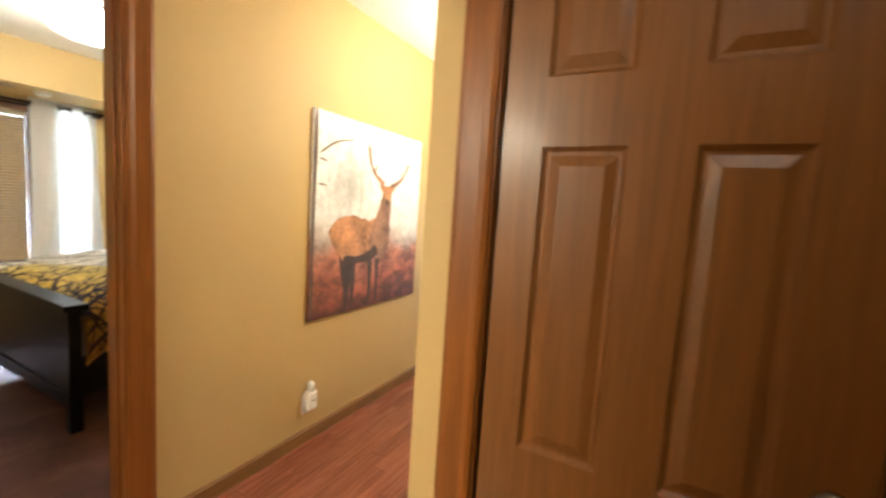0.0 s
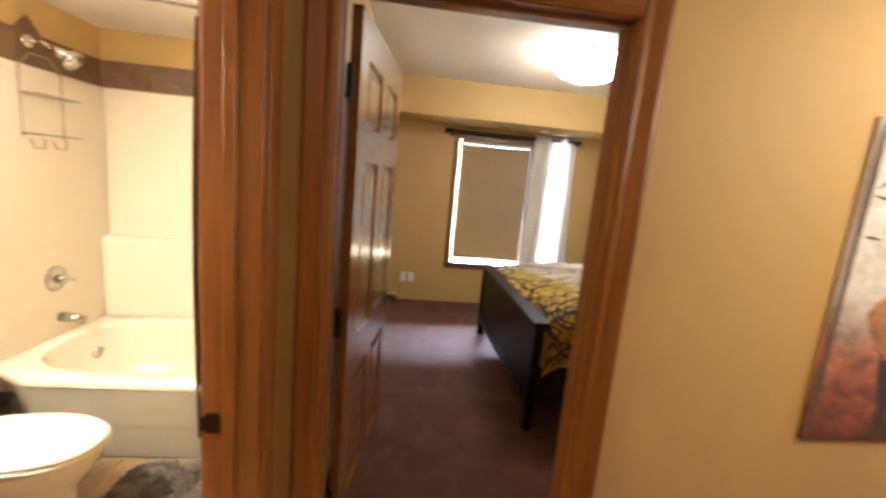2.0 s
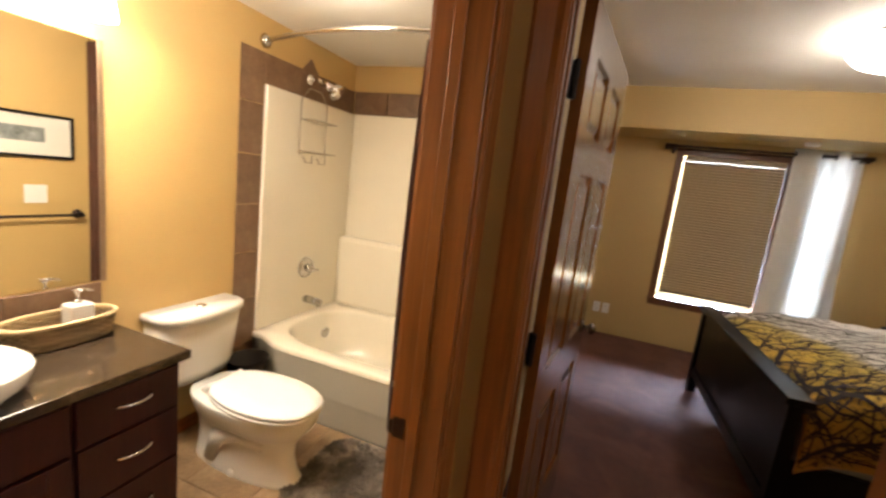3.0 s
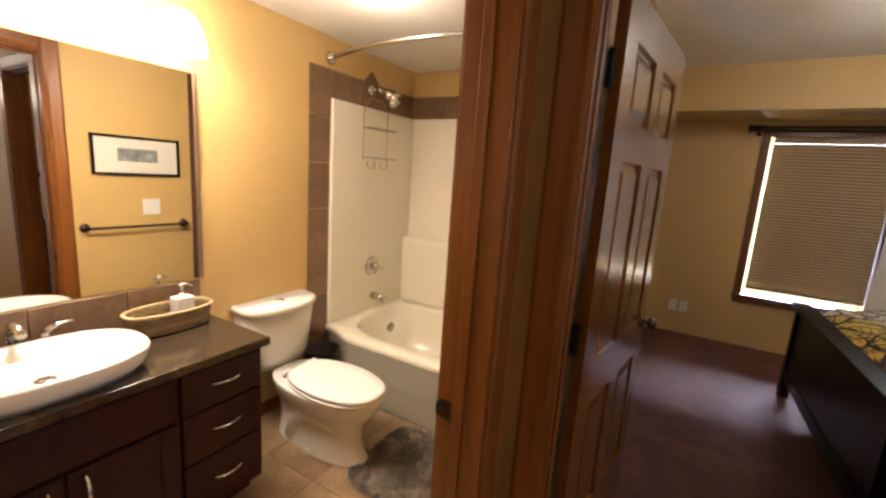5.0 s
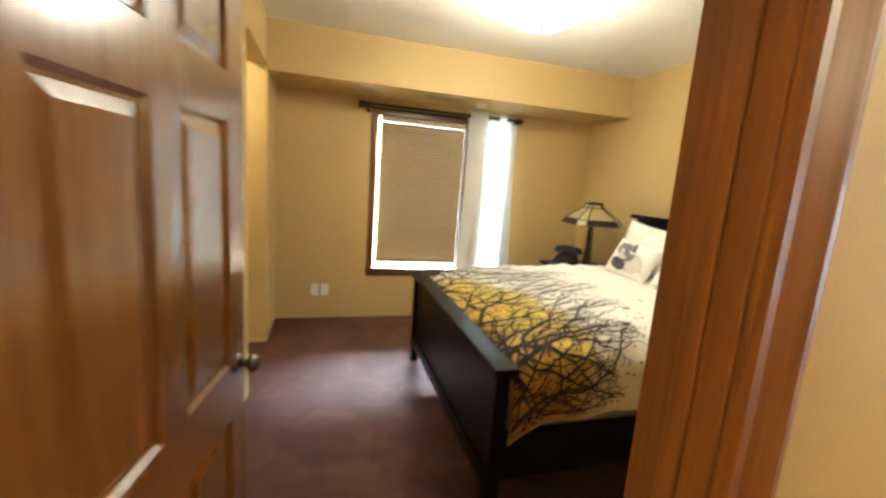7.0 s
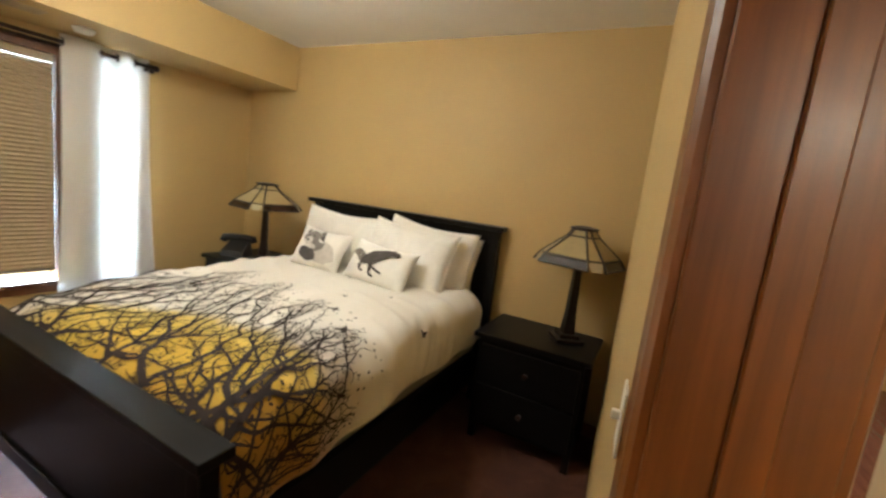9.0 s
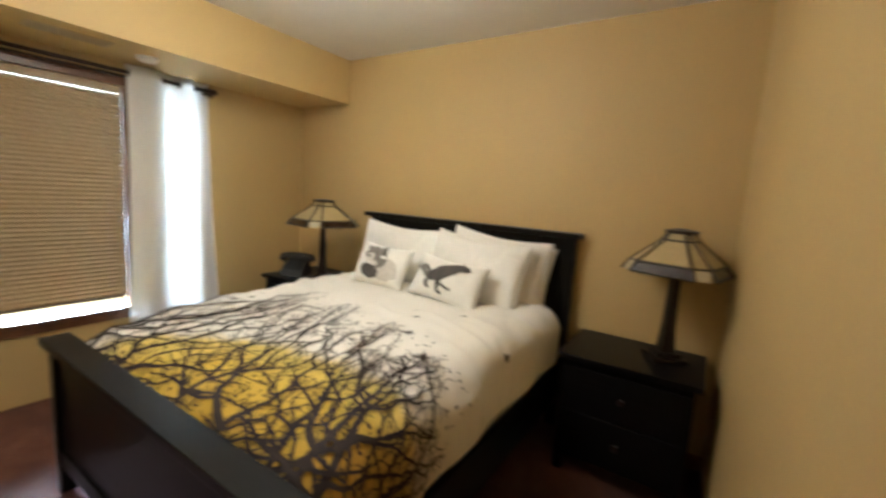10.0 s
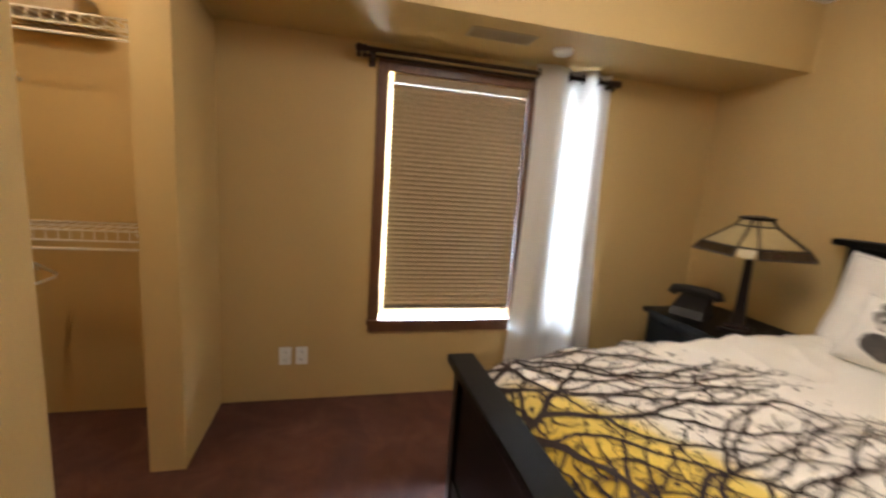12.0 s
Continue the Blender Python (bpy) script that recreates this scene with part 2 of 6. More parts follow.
def structure(name, bm, mat, label="", category=""):
    return tagged(link_mesh(name, bm, mat), label, category, kind="structure")


def holed_wall(axis, f0, f1, u0, u1, z1, holes):
    """One wall of thickness f0..f1 with openings (u0, u1, z0, z1) cut through it, as a single closed shell."""
    us = sorted({u0, u1, *[h[0] for h in holes], *[h[1] for h in holes]})
    zs = sorted({0.0, z1, *[h[2] for h in holes], *[h[3] for h in holes]})
    bm = bmesh.new()
    made = {}

    def vert(u, f, z):
        key = (u, f, z)
        if key not in made:
            made[key] = bm.verts.new((u, f, z) if axis == "x" else (f, u, z))
        return made[key]

    def solid(i, k):
        if not (0 <= i < len(us) - 1 and 0 <= k < len(zs) - 1):
            return False
        uc, zc = (us[i] + us[i + 1]) / 2, (zs[k] + zs[k + 1]) / 2
        return not any(h[0] < uc < h[1] and h[2] < zc < h[3] for h in holes)

    for i in range(len(us) - 1):
        for k in range(len(zs) - 1):
            if not solid(i, k):
                continue
            a, b, c, d = us[i], us[i + 1], zs[k], zs[k + 1]
            for f in (f0, f1):
                bm.faces.new((vert(a, f, c), vert(b, f, c), vert(b, f, d), vert(a, f, d)))
            for near, p, q in (((i - 1, k), (a, c), (a, d)), ((i + 1, k), (b, c), (b, d)), ((i, k - 1), (a, c), (b, c)), ((i, k + 1), (a, d), (b, d))):
                if not solid(*near):
                    bm.faces.new((vert(p[0], f0, p[1]), vert(q[0], f0, q[1]), vert(q[0], f1, q[1]), vert(p[0], f1, p[1])))
    bmesh.ops.recalc_face_normals(bm, faces=bm.faces)
    return bm


# ---------------------------------------------------------------- plan
HALL_X = -1.24           # hall face of the wall with the picture
BED_X = -1.36            # bedroom face of the same wall
WEST = -5.07             # window wall
NORTH = 3.17             # wall behind the headboard
SOUTH = -0.13            # bedroom face of the wall towards the bathroom
CEIL_Z, HALL_CEIL, BATH_CEIL = 2.57, 2.50, 2.28
DOOR_Y0, DOOR_Y1, HEAD = -0.058, 0.800, 2.05
BATH_Y = -0.215          # hall face of the bathroom's wall
BATH_IN = -0.36
BATH_X0, BATH_X1 = -1.10, -0.165
PLUMB = -1.81            # wall with mirror, toilet and taps
BATH_W = -2.95
CORNER_X, CLOSET_Y = -0.10, 0.965
WIN_Y0, WIN_Y1, WIN_Z0, WIN_Z1 = 0.80, 2.12, 0.53, 2.05
SOFFIT_X, SOFFIT_Z = -4.45, 2.20

# walls
structure("wall_hall_bedroom", holed_wall("y", BED_X, HALL_X, BATH_IN, 3.40, CEIL_Z, ((DOOR_Y0 - 0.02, DOOR_Y1 + 0.02, 0.0, HEAD + 0.02),)), WALL, "tan painted wall between hall and bedroom", "wall")
bm = bmesh.new()
low, high = ([bm.verts.new((x, y, z)) for x, y in ((BED_X + 0.004, 0.90), (BED_X + 0.004, NORTH), (-1.505, NORTH), (BED_X - 0.003, 0.90))] for z in (0.0, CEIL_Z))
bm.faces.new(low[::-1])
bm.faces.new(high)
for k in range(4):
    bm.faces.new((low[k], low[(k + 1) % 4], high[(k + 1) % 4], high[k]))
bmesh.ops.recalc_face_normals(bm, faces=bm.faces)
structure("wall_bedroom_east", bm, WALL, "tan painted wall beside the bedroom door, slightly out of square", "wall")
structure("wall_bedroom_north", boxes((WEST - 0.2, BED_X, NORTH, NORTH + 0.23, 0, CEIL_Z)), WALL, "tan painted wall behind the bed", "wall")
structure("wall_bedroom_west", holed_wall("y", WEST - 0.2, WEST, -1.25, NORTH, CEIL_Z, ((WIN_Y0, WIN_Y1, WIN_Z0, WIN_Z1),)), WALL, "tan painted outer wall around the window", "wall")
structure("wall_bedroom_south", boxes((-3.62, BED_X, BATH_IN, SOUTH, 0, CEIL_Z)), WALL, "tan painted wall beside the open door", "wall")
structure("wall_closet_stub", boxes((WEST, -4.48, -0.28, SOUTH, 0, CEIL_Z)), WALL, "short tan wall stub beside the closet", "wall")
structure("wall_closet_head", boxes((-4.48, -3.62, -0.28, SOUTH, 2.25, CEIL_Z)), WALL, "tan wall above the closet opening", "wall")
structure("wall_closet_back", boxes((WEST, -3.08, -1.25, -1.13, 0, CEIL_Z)), WALL, "tan back wall of the closet", "wall")
structure("wall_bath_west", boxes((-3.08, BATH_W, PLUMB - 0.12, BATH_IN - 0.012, 0, CEIL_Z)), BATH_WALL, "ochre painted wall behind the bathtub", "wall")
structure("wall_bath_south", boxes((BATH_W, 0.52, PLUMB - 0.12, PLUMB, 0, BATH_CEIL + 0.2)), BATH_WALL, "ochre painted bathroom wall with the mirror", "wall")
structure("wall_bath_north", holed_wall("x", BATH_IN, BATH_Y, HALL_X, 1.3, 2.6, ((BATH_X0 - 0.02, BATH_X1 + 0.02, 0.0, HEAD + 0.02),)), WALL, "tan painted wall around the bathroom door", "wall")
structure("wall_bath_inner", boxes((BATH_W, BATH_X0 - 0.10, BATH_IN - 0.012, BATH_IN, 0, BATH_CEIL + 0.2)), BATH_WALL, "ochre painted bathroom wall with towel bar", "wall")
structure("wall_bath_east", boxes((0.40, 0.52, PLUMB, BATH_IN, 0, BATH_CEIL + 0.2)), BATH_WALL, "ochre painted bathroom end wall", "wall")
structure("wall_hall_closet", holed_wall("x", CLOSET_Y, CLOSET_Y + 0.12, CORNER_X, 1.3, 2.6, ((0.065, 0.835, 0.0, HEAD + 0.02),)), WALL, "tan painted wall around the closed door", "wall")
structure("wall_hall_east", boxes((CORNER_X, CORNER_X + 0.12, CLOSET_Y + 0.12, 3.4, 0, 2.6)), WALL, "tan painted hall side wall", "wall")
structure("wall_entry_east", boxes((1.3, 1.42, BATH_IN, CLOSET_Y + 0.9, 0, 2.6)), WALL, "tan painted end wall of the hall", "wall")
structure("wall_linen_back", boxes((CORNER_X + 0.12, 1.3, 1.58, 1.70, 0, 2.6)), WALL, "back wall behind the closed door", "wall")
LIV_N = 6.15
structure("wall_living_north", holed_wall("x", LIV_N, LIV_N + 0.15, -6.2, 2.6, 2.6, ((-2.46, -1.90, 0.60, 1.85), (-1.74, 0.0, 0.0, 2.05))), WALL, "far living room wall with window and glass door", "wall")
structure("wall_living_south", boxes((-6.2, BED_X, 3.40, 3.43, 0, 2.6), (CORNER_X, 2.6, 3.40, 3.43, 0, 2.6)), WALL, "living room wall", "wall")
structure("wall_living_east", boxes((2.6, 2.72, 3.40, LIV_N, 0, 2.6)), WALL, "living room end wall", "wall")
structure("wall_living_west", boxes((-6.32, -6.2, 3.40, LIV_N, 0, 2.6)), WALL, "living room end wall", "wall")

# ceilings
structure("ceiling_bedroom", boxes((WEST, BED_X, -1.13, NORTH, CEIL_Z, CEIL_Z + 0.1)), CEIL, "off-white textured ceiling", "ceiling")
structure("ceiling_hall", boxes((HALL_X, 1.3, BATH_Y, 3.4, HALL_CEIL, HALL_CEIL + 0.09)), CEIL, "off-white hall ceiling", "ceiling")
structure("ceiling_bath", boxes((BATH_W, 0.4, PLUMB, BATH_IN, BATH_CEIL, BATH_CEIL + 0.1)), CEIL, "off-white bathroom ceiling", "ceiling")
structure("ceiling_living", boxes((-6.2, 2.6, 3.43, LIV_N, 2.55, 2.65)), CEIL, "off-white living room ceiling", "ceiling")
structure("soffit", boxes((WEST, SOFFIT_X, SOUTH, NORTH, SOFFIT_Z, CEIL_Z)), WALL, "boxed tan soffit above the window", "soffit")
structure("soffit_living", boxes((-6.2, 2.6, LIV_N - 0.45, LIV_N, 2.20, 2.55)), CEIL, "boxed white soffit in the living room", "soffit")

# floors
structure("floor_bedroom", boxes((WEST, BED_X + 0.06, -1.13, NORTH, -0.1, 0)), CARPET, "rust-brown cut pile carpet", "carpet")
structure("ground", boxes((-60, 60, -60, 60, -0.6, -0.5)), plain("lawn", (0.10, 0.12, 0.05), 0.9, vary=0.3), "grassy ground outside", "ground")

# ---------------------------------------------------------------- doors and trim
CASE_PROFILE = ((0.0, 0.010), (0.012, 0.016), (0.030, 0.013), (0.060, 0.017), (0.078, 0.020), (0.09, 0.018))


def casing(bm, place, length):
    """One length of moulded door casing. place(w, d, s): across the face, out from the wall, along the length."""
    prof = [(0.0, 0.0)] + list(CASE_PROFILE) + [(0.09, 0.0)]
    a = [bm.verts.new(place(w, d, length[0])) for w, d in prof]
    b = [bm.verts.new(place(w, d, length[1])) for w, d in prof]
    for i in range(len(prof)):
        j = (i + 1) % len(prof)
        bm.faces.new((a[i], a[j], b[j], b[i]))
    bm.faces.new(a[::-1])
    bm.faces.new(b)
    return bm


def door_frame(name, axis, c0, c1, f0, f1, label, faces=(0, 1)):
    """Jambs, stops and casings of an opening from c0 to c1 along the wall; the wall's faces at f0 < f1."""
    root = tagged(empty(name), label, "door frame", kind="structure")

    def to(u, v, z):
        return (u, v, z) if axis == "x" else (v, u, z)

    def slab(u0, u1, v0, v1, z0, z1):
        bm = bmesh.new()
        p, q = to(u0, v0, z0), to(u1, v1, z1)
        return box(bm, min(p[0], q[0]), max(p[0], q[0]), min(p[1], q[1]), max(p[1], q[1]), z0, z1, 0.002, 1)

    flat = TRIM_X if axis == "x" else TRIM_Y
    part("jamb", slab(c0 - 0.02, c0, f0 - 0.003, f1 + 0.003, 0, HEAD + 0.02), TRIM_Z, root)
    part("jamb", slab(c1, c1 + 0.02, f0 - 0.003, f1 + 0.003, 0, HEAD + 0.02), TRIM_Z, root)
    part("head_jamb", slab(c0, c1, f0 - 0.003, f1 + 0.003, HEAD, HEAD + 0.02), flat, root)
    mid = f0 + 0.05
    part("door_stop", slab(c0, c0 + 0.007, mid, mid + 0.032, 0, HEAD), TRIM_Z, root)
    part("door_stop", slab(c1 - 0.007, c1, mid, mid + 0.032, 0, HEAD), TRIM_Z, root)
    part("door_stop", slab(c0 + 0.007, c1 - 0.007, mid, mid + 0.032, HEAD - 0.011, HEAD), flat, root)
    for k in faces:
        f, s = (f0 - 0.0015, -1) if k == 0 else (f1 + 0.0015, 1)
        for edge, out in ((c0 - 0.006, -1), (c1 + 0.006, 1)):
            bm = bmesh.new()
            casing(bm, lambda w, d, z: to(edge + out * w, f + s * d, z), (0.0, HEAD + 0.006 + 0.09))
            part("casing", bm, TRIM_Z, root)
        bm = bmesh.new()
        casing(bm, lambda w, d, u: to(u, f + s * d, HEAD + 0.006 + w), (c0 - 0.006, c1 + 0.006))
        part("head_casing", bm, flat, root)
    return root


def panel_door(name, width, label, rails, stile, mull, mat=DOOR_WOOD, height=2.03, lock_stile=None):
    """A six-panel door: hinge edge at x 0, thickness 35 mm about y 0, panels as (bottom, top) rows."""
    root = tagged(empty(name), label, "door", kind="structure")
    last = lock_stile or stile
    pw = (width - stile - last - mull) / 2
    bm = bmesh.new()
    h = 0.0175
    box(bm, 0, stile, -h, h, 0, height)
    box(bm, width - last, width, -h, h, 0, height)
    box(bm, stile + pw, stile + pw + mull, -h, h, 0, height)
    cuts = [0.0] + [v for r in rails for v in r] + [height]
    for z0, z1 in zip(cuts[::2], cuts[1::2]):
        for x0 in (stile, stile + pw + mull):
            box(bm, x0, x0 + pw, -h, h, z0, z1)
    box(bm, stile, width - last, -0.004, 0.004, 0.05, height - 0.05)
    part("door_leaf", bm, mat, root)
    for z0, z1 in rails:
        for x0 in (stile, stile + pw + mull):
            bm = bmesh.new()
            for s in (-1, 1):
                # sloped moulding down to a raised field
                rings = []
                for inset, d in ((0.0, h - 0.001), (0.010, 0.006), (0.018, 0.0055), (0.042, 0.0145)):
                    rings.append([bm.verts.new((x, s * d, z)) for x, z in ((x0 + inset, z0 + inset), (x0 + pw - inset, z0 + inset), (x0 + pw - inset, z1 - inset), (x0 + inset, z1 - inset))])
                for a, b in zip(rings, rings[1:]):
                    for k in range(4):
                        bm.faces.new((a[k], a[(k + 1) % 4], b[(k + 1) % 4], b[k]))
                bm.faces.new(rings[-1])
            bmesh.ops.recalc_face_normals(bm, faces=bm.faces)
            part("panel", bm, mat, root)
    return root


def knob_set(parent, x, z):
    k = bmesh.new()
    for s in (-1, 1):
        rod(k, (x, s * 0.0175, z), (x, s * 0.026, z), 0.032, 0.028, 20)
        rod(k, (x, s * 0.026, z), (x, s * 0.050, z), 0.011, 0.011, 12)
        ball(k, (x, s * 0.062, z), 0.027, 1, 0.72, 1, 20)
    part("knob", k, KNOB_METAL, parent, "dark nickel door knob", True)


door_frame("door_frame_bedroom", "y", DOOR_Y0, DOOR_Y1, BED_X, HALL_X, "stained wooden frame of the bedroom door")
door_frame("door_frame_bathroom", "x", BATH_X0, BATH_X1, BATH_IN, BATH_Y, "stained wooden frame of the bathroom door")
door_frame("door_frame_closet", "x", 0.085, 0.815, CLOSET_Y, CLOSET_Y + 0.12, "stained wooden frame of the closed door", faces=(0,))

bed_door = panel_door("door_1", 0.81, "open six-panel stained wooden bedroom door", ((0.24, 0.74), (0.90, 1.56), (1.68, 1.90)), 0.11, 0.10)
bed_door.matrix_basis = pose(-1.384, -0.030, 0.012, 0, 0, 180 - 8.3)
knob_set(bed_door, 0.745, 0.89)
for hz in (0.30, 1.015, 1.815):
    bm = boxes((-1.395, -1.318, -0.0575, -0.0525, hz - 0.048, hz + 0.048), (-1.395, -1.372, -0.0525, -0.034, hz - 0.048, hz + 0.048))
    rod(bm, (-1.374, -0.042, hz - 0.052), (-1.374, -0.042, hz + 0.052), 0.0095, None, 12)
    tagged(link_mesh("door_hinge", bm, DARK_METAL), "dark metal butt hinge on the door jamb", "hinge", "bedroom door hinges")

hall_door = panel_door("door_2", 0.715, "closed six-panel stained wooden closet door", ((0.20, 0.68), (0.81, 1.52), (1.67, 1.90)), 0.094, 0.122, DIMMED_SATIN_WOOD, lock_stile=0.144)
hall_door.matrix_basis = pose(0.092, CLOSET_Y + 0.032, 0.012)
knob_set(hall_door, 0.66, 0.89)

bm = boxes((BATH_X0 + 0.0015, BATH_X0 + 0.004, BATH_IN + 0.004, BATH_IN + 0.038, 0.775, 0.835), (BATH_X0 + 0.0015, BATH_X0 + 0.007, BATH_IN - 0.008, BATH_IN + 0.004, 0.785, 0.825))
rod(bm, (BATH_X0 + 0.003, BATH_IN + 0.022, 0.805), (BATH_X0 + 0.0055, BATH_IN + 0.022, 0.805), 0.010, None, 12)
tagged(link_mesh("strike_plate", bm, BRONZE), "small bronze strike plate on the bathroom jamb", "strike plate")


def baseboard(name, x0, x1, y0, y1, mat, label="stained wooden baseboard along the wall"):
    bm = bmesh.new()
    box(bm, x0, x1, y0, y1, 0, 0.075, 0.002, 1)
    box(bm, x0 + 0.0015 * (x1 - x0 < 0.1), x1 - 0.004 * (x1 - x0 < 0.1), y0, y1 - 0.004 * (y1 - y0 < 0.1), 0.075, 0.086, 0.002, 1)
    return structure(name, bm, mat, label, "baseboard")


baseboard("baseboard_hall", HALL_X, HALL_X + 0.014, DOOR_Y1 + 0.098, 3.40, BASE_WOOD)
baseboard("baseboard_closet_wall", CORNER_X, 0.0, CLOSET_Y - 0.014, CLOSET_Y, TRIM_X)
baseboard("baseboard_north", WEST, BED_X, NORTH - 0.014, NORTH, TRIM_X)
baseboard("baseboard_bath", -1.97, -1.20, PLUMB, PLUMB + 0.014, TRIM_X)

# ---------------------------------------------------------------- bedroom window
# darker copy of the stained trim; its shade beside the bright window is coloured in
SHADED_TRIM = wood("shaded_window_trim", (0.10, 0.042, 0.018), (0.17, 0.075, 0.030), "z")


def bedroom_window():
    root = tagged(empty("window_1"), "bedroom window with shade-darkened frame behind a drawn blind", "window", kind="structure")
    x = WEST
    c = 0.065
    part("window_frame", boxes((x, x + 0.018, WIN_Y0 - c, WIN_Y0, WIN_Z0 - 0.02, WIN_Z1 + c), (x, x + 0.018, WIN_Y1, WIN_Y1 + c, WIN_Z0 - 0.02, WIN_Z1 + c), (x, x + 0.018, WIN_Y0, WIN_Y1, WIN_Z1, WIN_Z1 + c), bevel=0.003), SHADED_TRIM, root, "stained window casing with shade in its colour")
    part("window_sill", boxes((x - 0.10, x + 0.03, WIN_Y0 - c - 0.01, WIN_Y1 + c + 0.01, WIN_Z0 - 0.035, WIN_Z0 - 0.002), (x, x + 0.016, WIN_Y0 - c, WIN_Y1 + c, WIN_Z0 - 0.085, WIN_Z0 - 0.036), bevel=0.003), SHADED_TRIM, root)
    s = 0.045
    mid = 1.735
    # sash side and mullion are widened behind the curtain to narrow its bright strip
    part("sash", boxes((x - 0.17, x - 0.13, WIN_Y0, WIN_Y0 + s, WIN_Z0, WIN_Z1), (x - 0.17, x - 0.13, WIN_Y1 - 0.08, WIN_Y1, WIN_Z0, WIN_Z1), (x - 0.17, x - 0.13, WIN_Y0 + s, WIN_Y1 - 0.08, WIN_Z0, WIN_Z0 + s), (x - 0.17, x - 0.13, WIN_Y0 + s, WIN_Y1 - 0.08, WIN_Z1 - s, WIN_Z1)), PLASTIC, root)
    part("mullion", boxes((x - 0.165, x + 0.012, mid - 0.032, mid + 0.19, WIN_Z0, WIN_Z1), bevel=0.003), SHADED_TRIM, root, "shade-darkened mullion, widened behind the curtain to block light")
    for a, b in ((WIN_Y0 + s, mid - 0.03), (mid + 0.19, WIN_Y1 - 0.08)):
        p = part("pane", boxes((x - 0.152, x - 0.148, a, b, WIN_Z0 + s, WIN_Z1 - s)), GLASS, root)
        p.visible_shadow = False


bedroom_window()


def cell_cloth():
    m, t, b = nodes_of("blind_cloth", 0.85)
    v = coords(t, (1, 1, 1))
    n = noise_of(t, v, 40, 2)
    t.links.new(ramp_of(t, n, [(0.3, (0.33, 0.245, 0.14)), (0.7, (0.38, 0.28, 0.165))]), b.inputs["Base Color"])
    b.inputs["Transmission Weight"].default_value = 0.0
    tr = t.nodes.new("ShaderNodeBsdfTranslucent")
    tr.inputs[0].default_value = (0.42, 0.30, 0.17, 1)
    mx = t.nodes.new("ShaderNodeMixShader")
    mx.inputs[0].default_value = 0.0020
    t.links.new(b.outputs[0], mx.inputs[1])
    t.links.new(tr.outputs[0], mx.inputs[2])
    t.links.new(mx.outputs[0], t.nodes["Material Output"].inputs[0])
    return m


def blind():
    """A honeycomb blind that hangs a hand's breadth above the sill."""
    root = tagged(empty("cellular_blind"), "lowered brown honeycomb blind with pleats in the window", "blind")
    y0, y1 = WIN_Y0 + 0.034, 1.698
    top, bottom, n = WIN_Z1 - 0.055, WIN_Z0 + 0.078, 48
    bm = bmesh.new()
    prof = []
    for i in range(n * 2 + 1):
        z = top + (bottom - top) * i / (n * 2)
        prof.append((WEST - 0.035 + (0.010 if i % 2 else 0.0), z))
    back = [(x - 0.022 - 2 * (x - WEST + 0.035), z) for x, z in prof][::-1]
    ring = prof + back
    a = [bm.verts.new((x, y0, z)) for x, z in ring]
    b = [bm.verts.new((x, y1, z)) for x, z in ring]
    for i in range(len(ring)):
        j = (i + 1) % len(ring)
        bm.faces.new((a[i], a[j], b[j], b[i]))
    part("pleats", bm, cell_cloth(), root)
    part("head_rail", boxes((WEST - 0.07, WEST - 0.015, y0, y1, top + 0.004, WIN_Z1 - 0.001), bevel=0.003), plain("blind_rail_tan", (0.34, 0.25, 0.14), 0.6), root)
    part("bottom_rail", boxes((WEST - 0.06, WEST - 0.022, y0, y1, bottom - 0.02, bottom), bevel=0.003), plain("blind_rail_dark", (0.08, 0.055, 0.035), 0.45), root)


blind()


def curtain_rods():
    root = tagged(empty("curtain_rod"), "double dark bronze curtain rod above the window", "curtain rod")
    for x, z, r in ((WEST + 0.12, 2.125, 0.013), (WEST + 0.065, 2.105, 0.009)):
        bm = bmesh.new()
        rod(bm, (x, 0.66, z), (x, 2.215, z), r, None, 16)
        part("rod", bm, BRONZE, root, smooth=True)
        for s, y in ((-1, 0.66), (1, 2.215)):
            f = bmesh.new()
            rod(f, (x, y, z), (x, y + s * 0.02, z), r * 1.5, None, 16)
            ball(f, (x, y + s * 0.04, z), r * 1.8)
            part("finial", f, BRONZE, root, smooth=True)
    for y in (0.70, 2.19):
        bm = boxes((WEST + 0.001, WEST + 0.012, y - 0.02, y + 0.02, 2.06, 2.16), (WEST + 0.01, WEST + 0.14, y - 0.006, y + 0.006, 2.088, 2.112), bevel=0.002)
        part("bracket", bm, BRONZE, root)


curtain_rods()


def sheer():
    m, t, b = nodes_of("white_curtain_cloth", 0.85)
    v = coords(t, (1, 1, 1))
    n = noise_of(t, v, 300, 3)
    t.links.new(ramp_of(t, n, [(0.3, (0.78, 0.76, 0.71)), (0.7, (0.86, 0.84, 0.80))]), b.inputs["Base Color"])
    tr = t.nodes.new("ShaderNodeBsdfTranslucent")
    tr.inputs[0].default_value = (0.80, 0.82, 0.84, 1)
    mx = t.nodes.new("ShaderNodeMixShader")
    mx.inputs[0].default_value = 0.0050
    t.links.new(b.outputs[0], mx.inputs[1])
    t.links.new(tr.outputs[0], mx.inputs[2])
    t.links.new(mx.outputs[0], t.nodes["Material Output"].inputs[0])
    return m


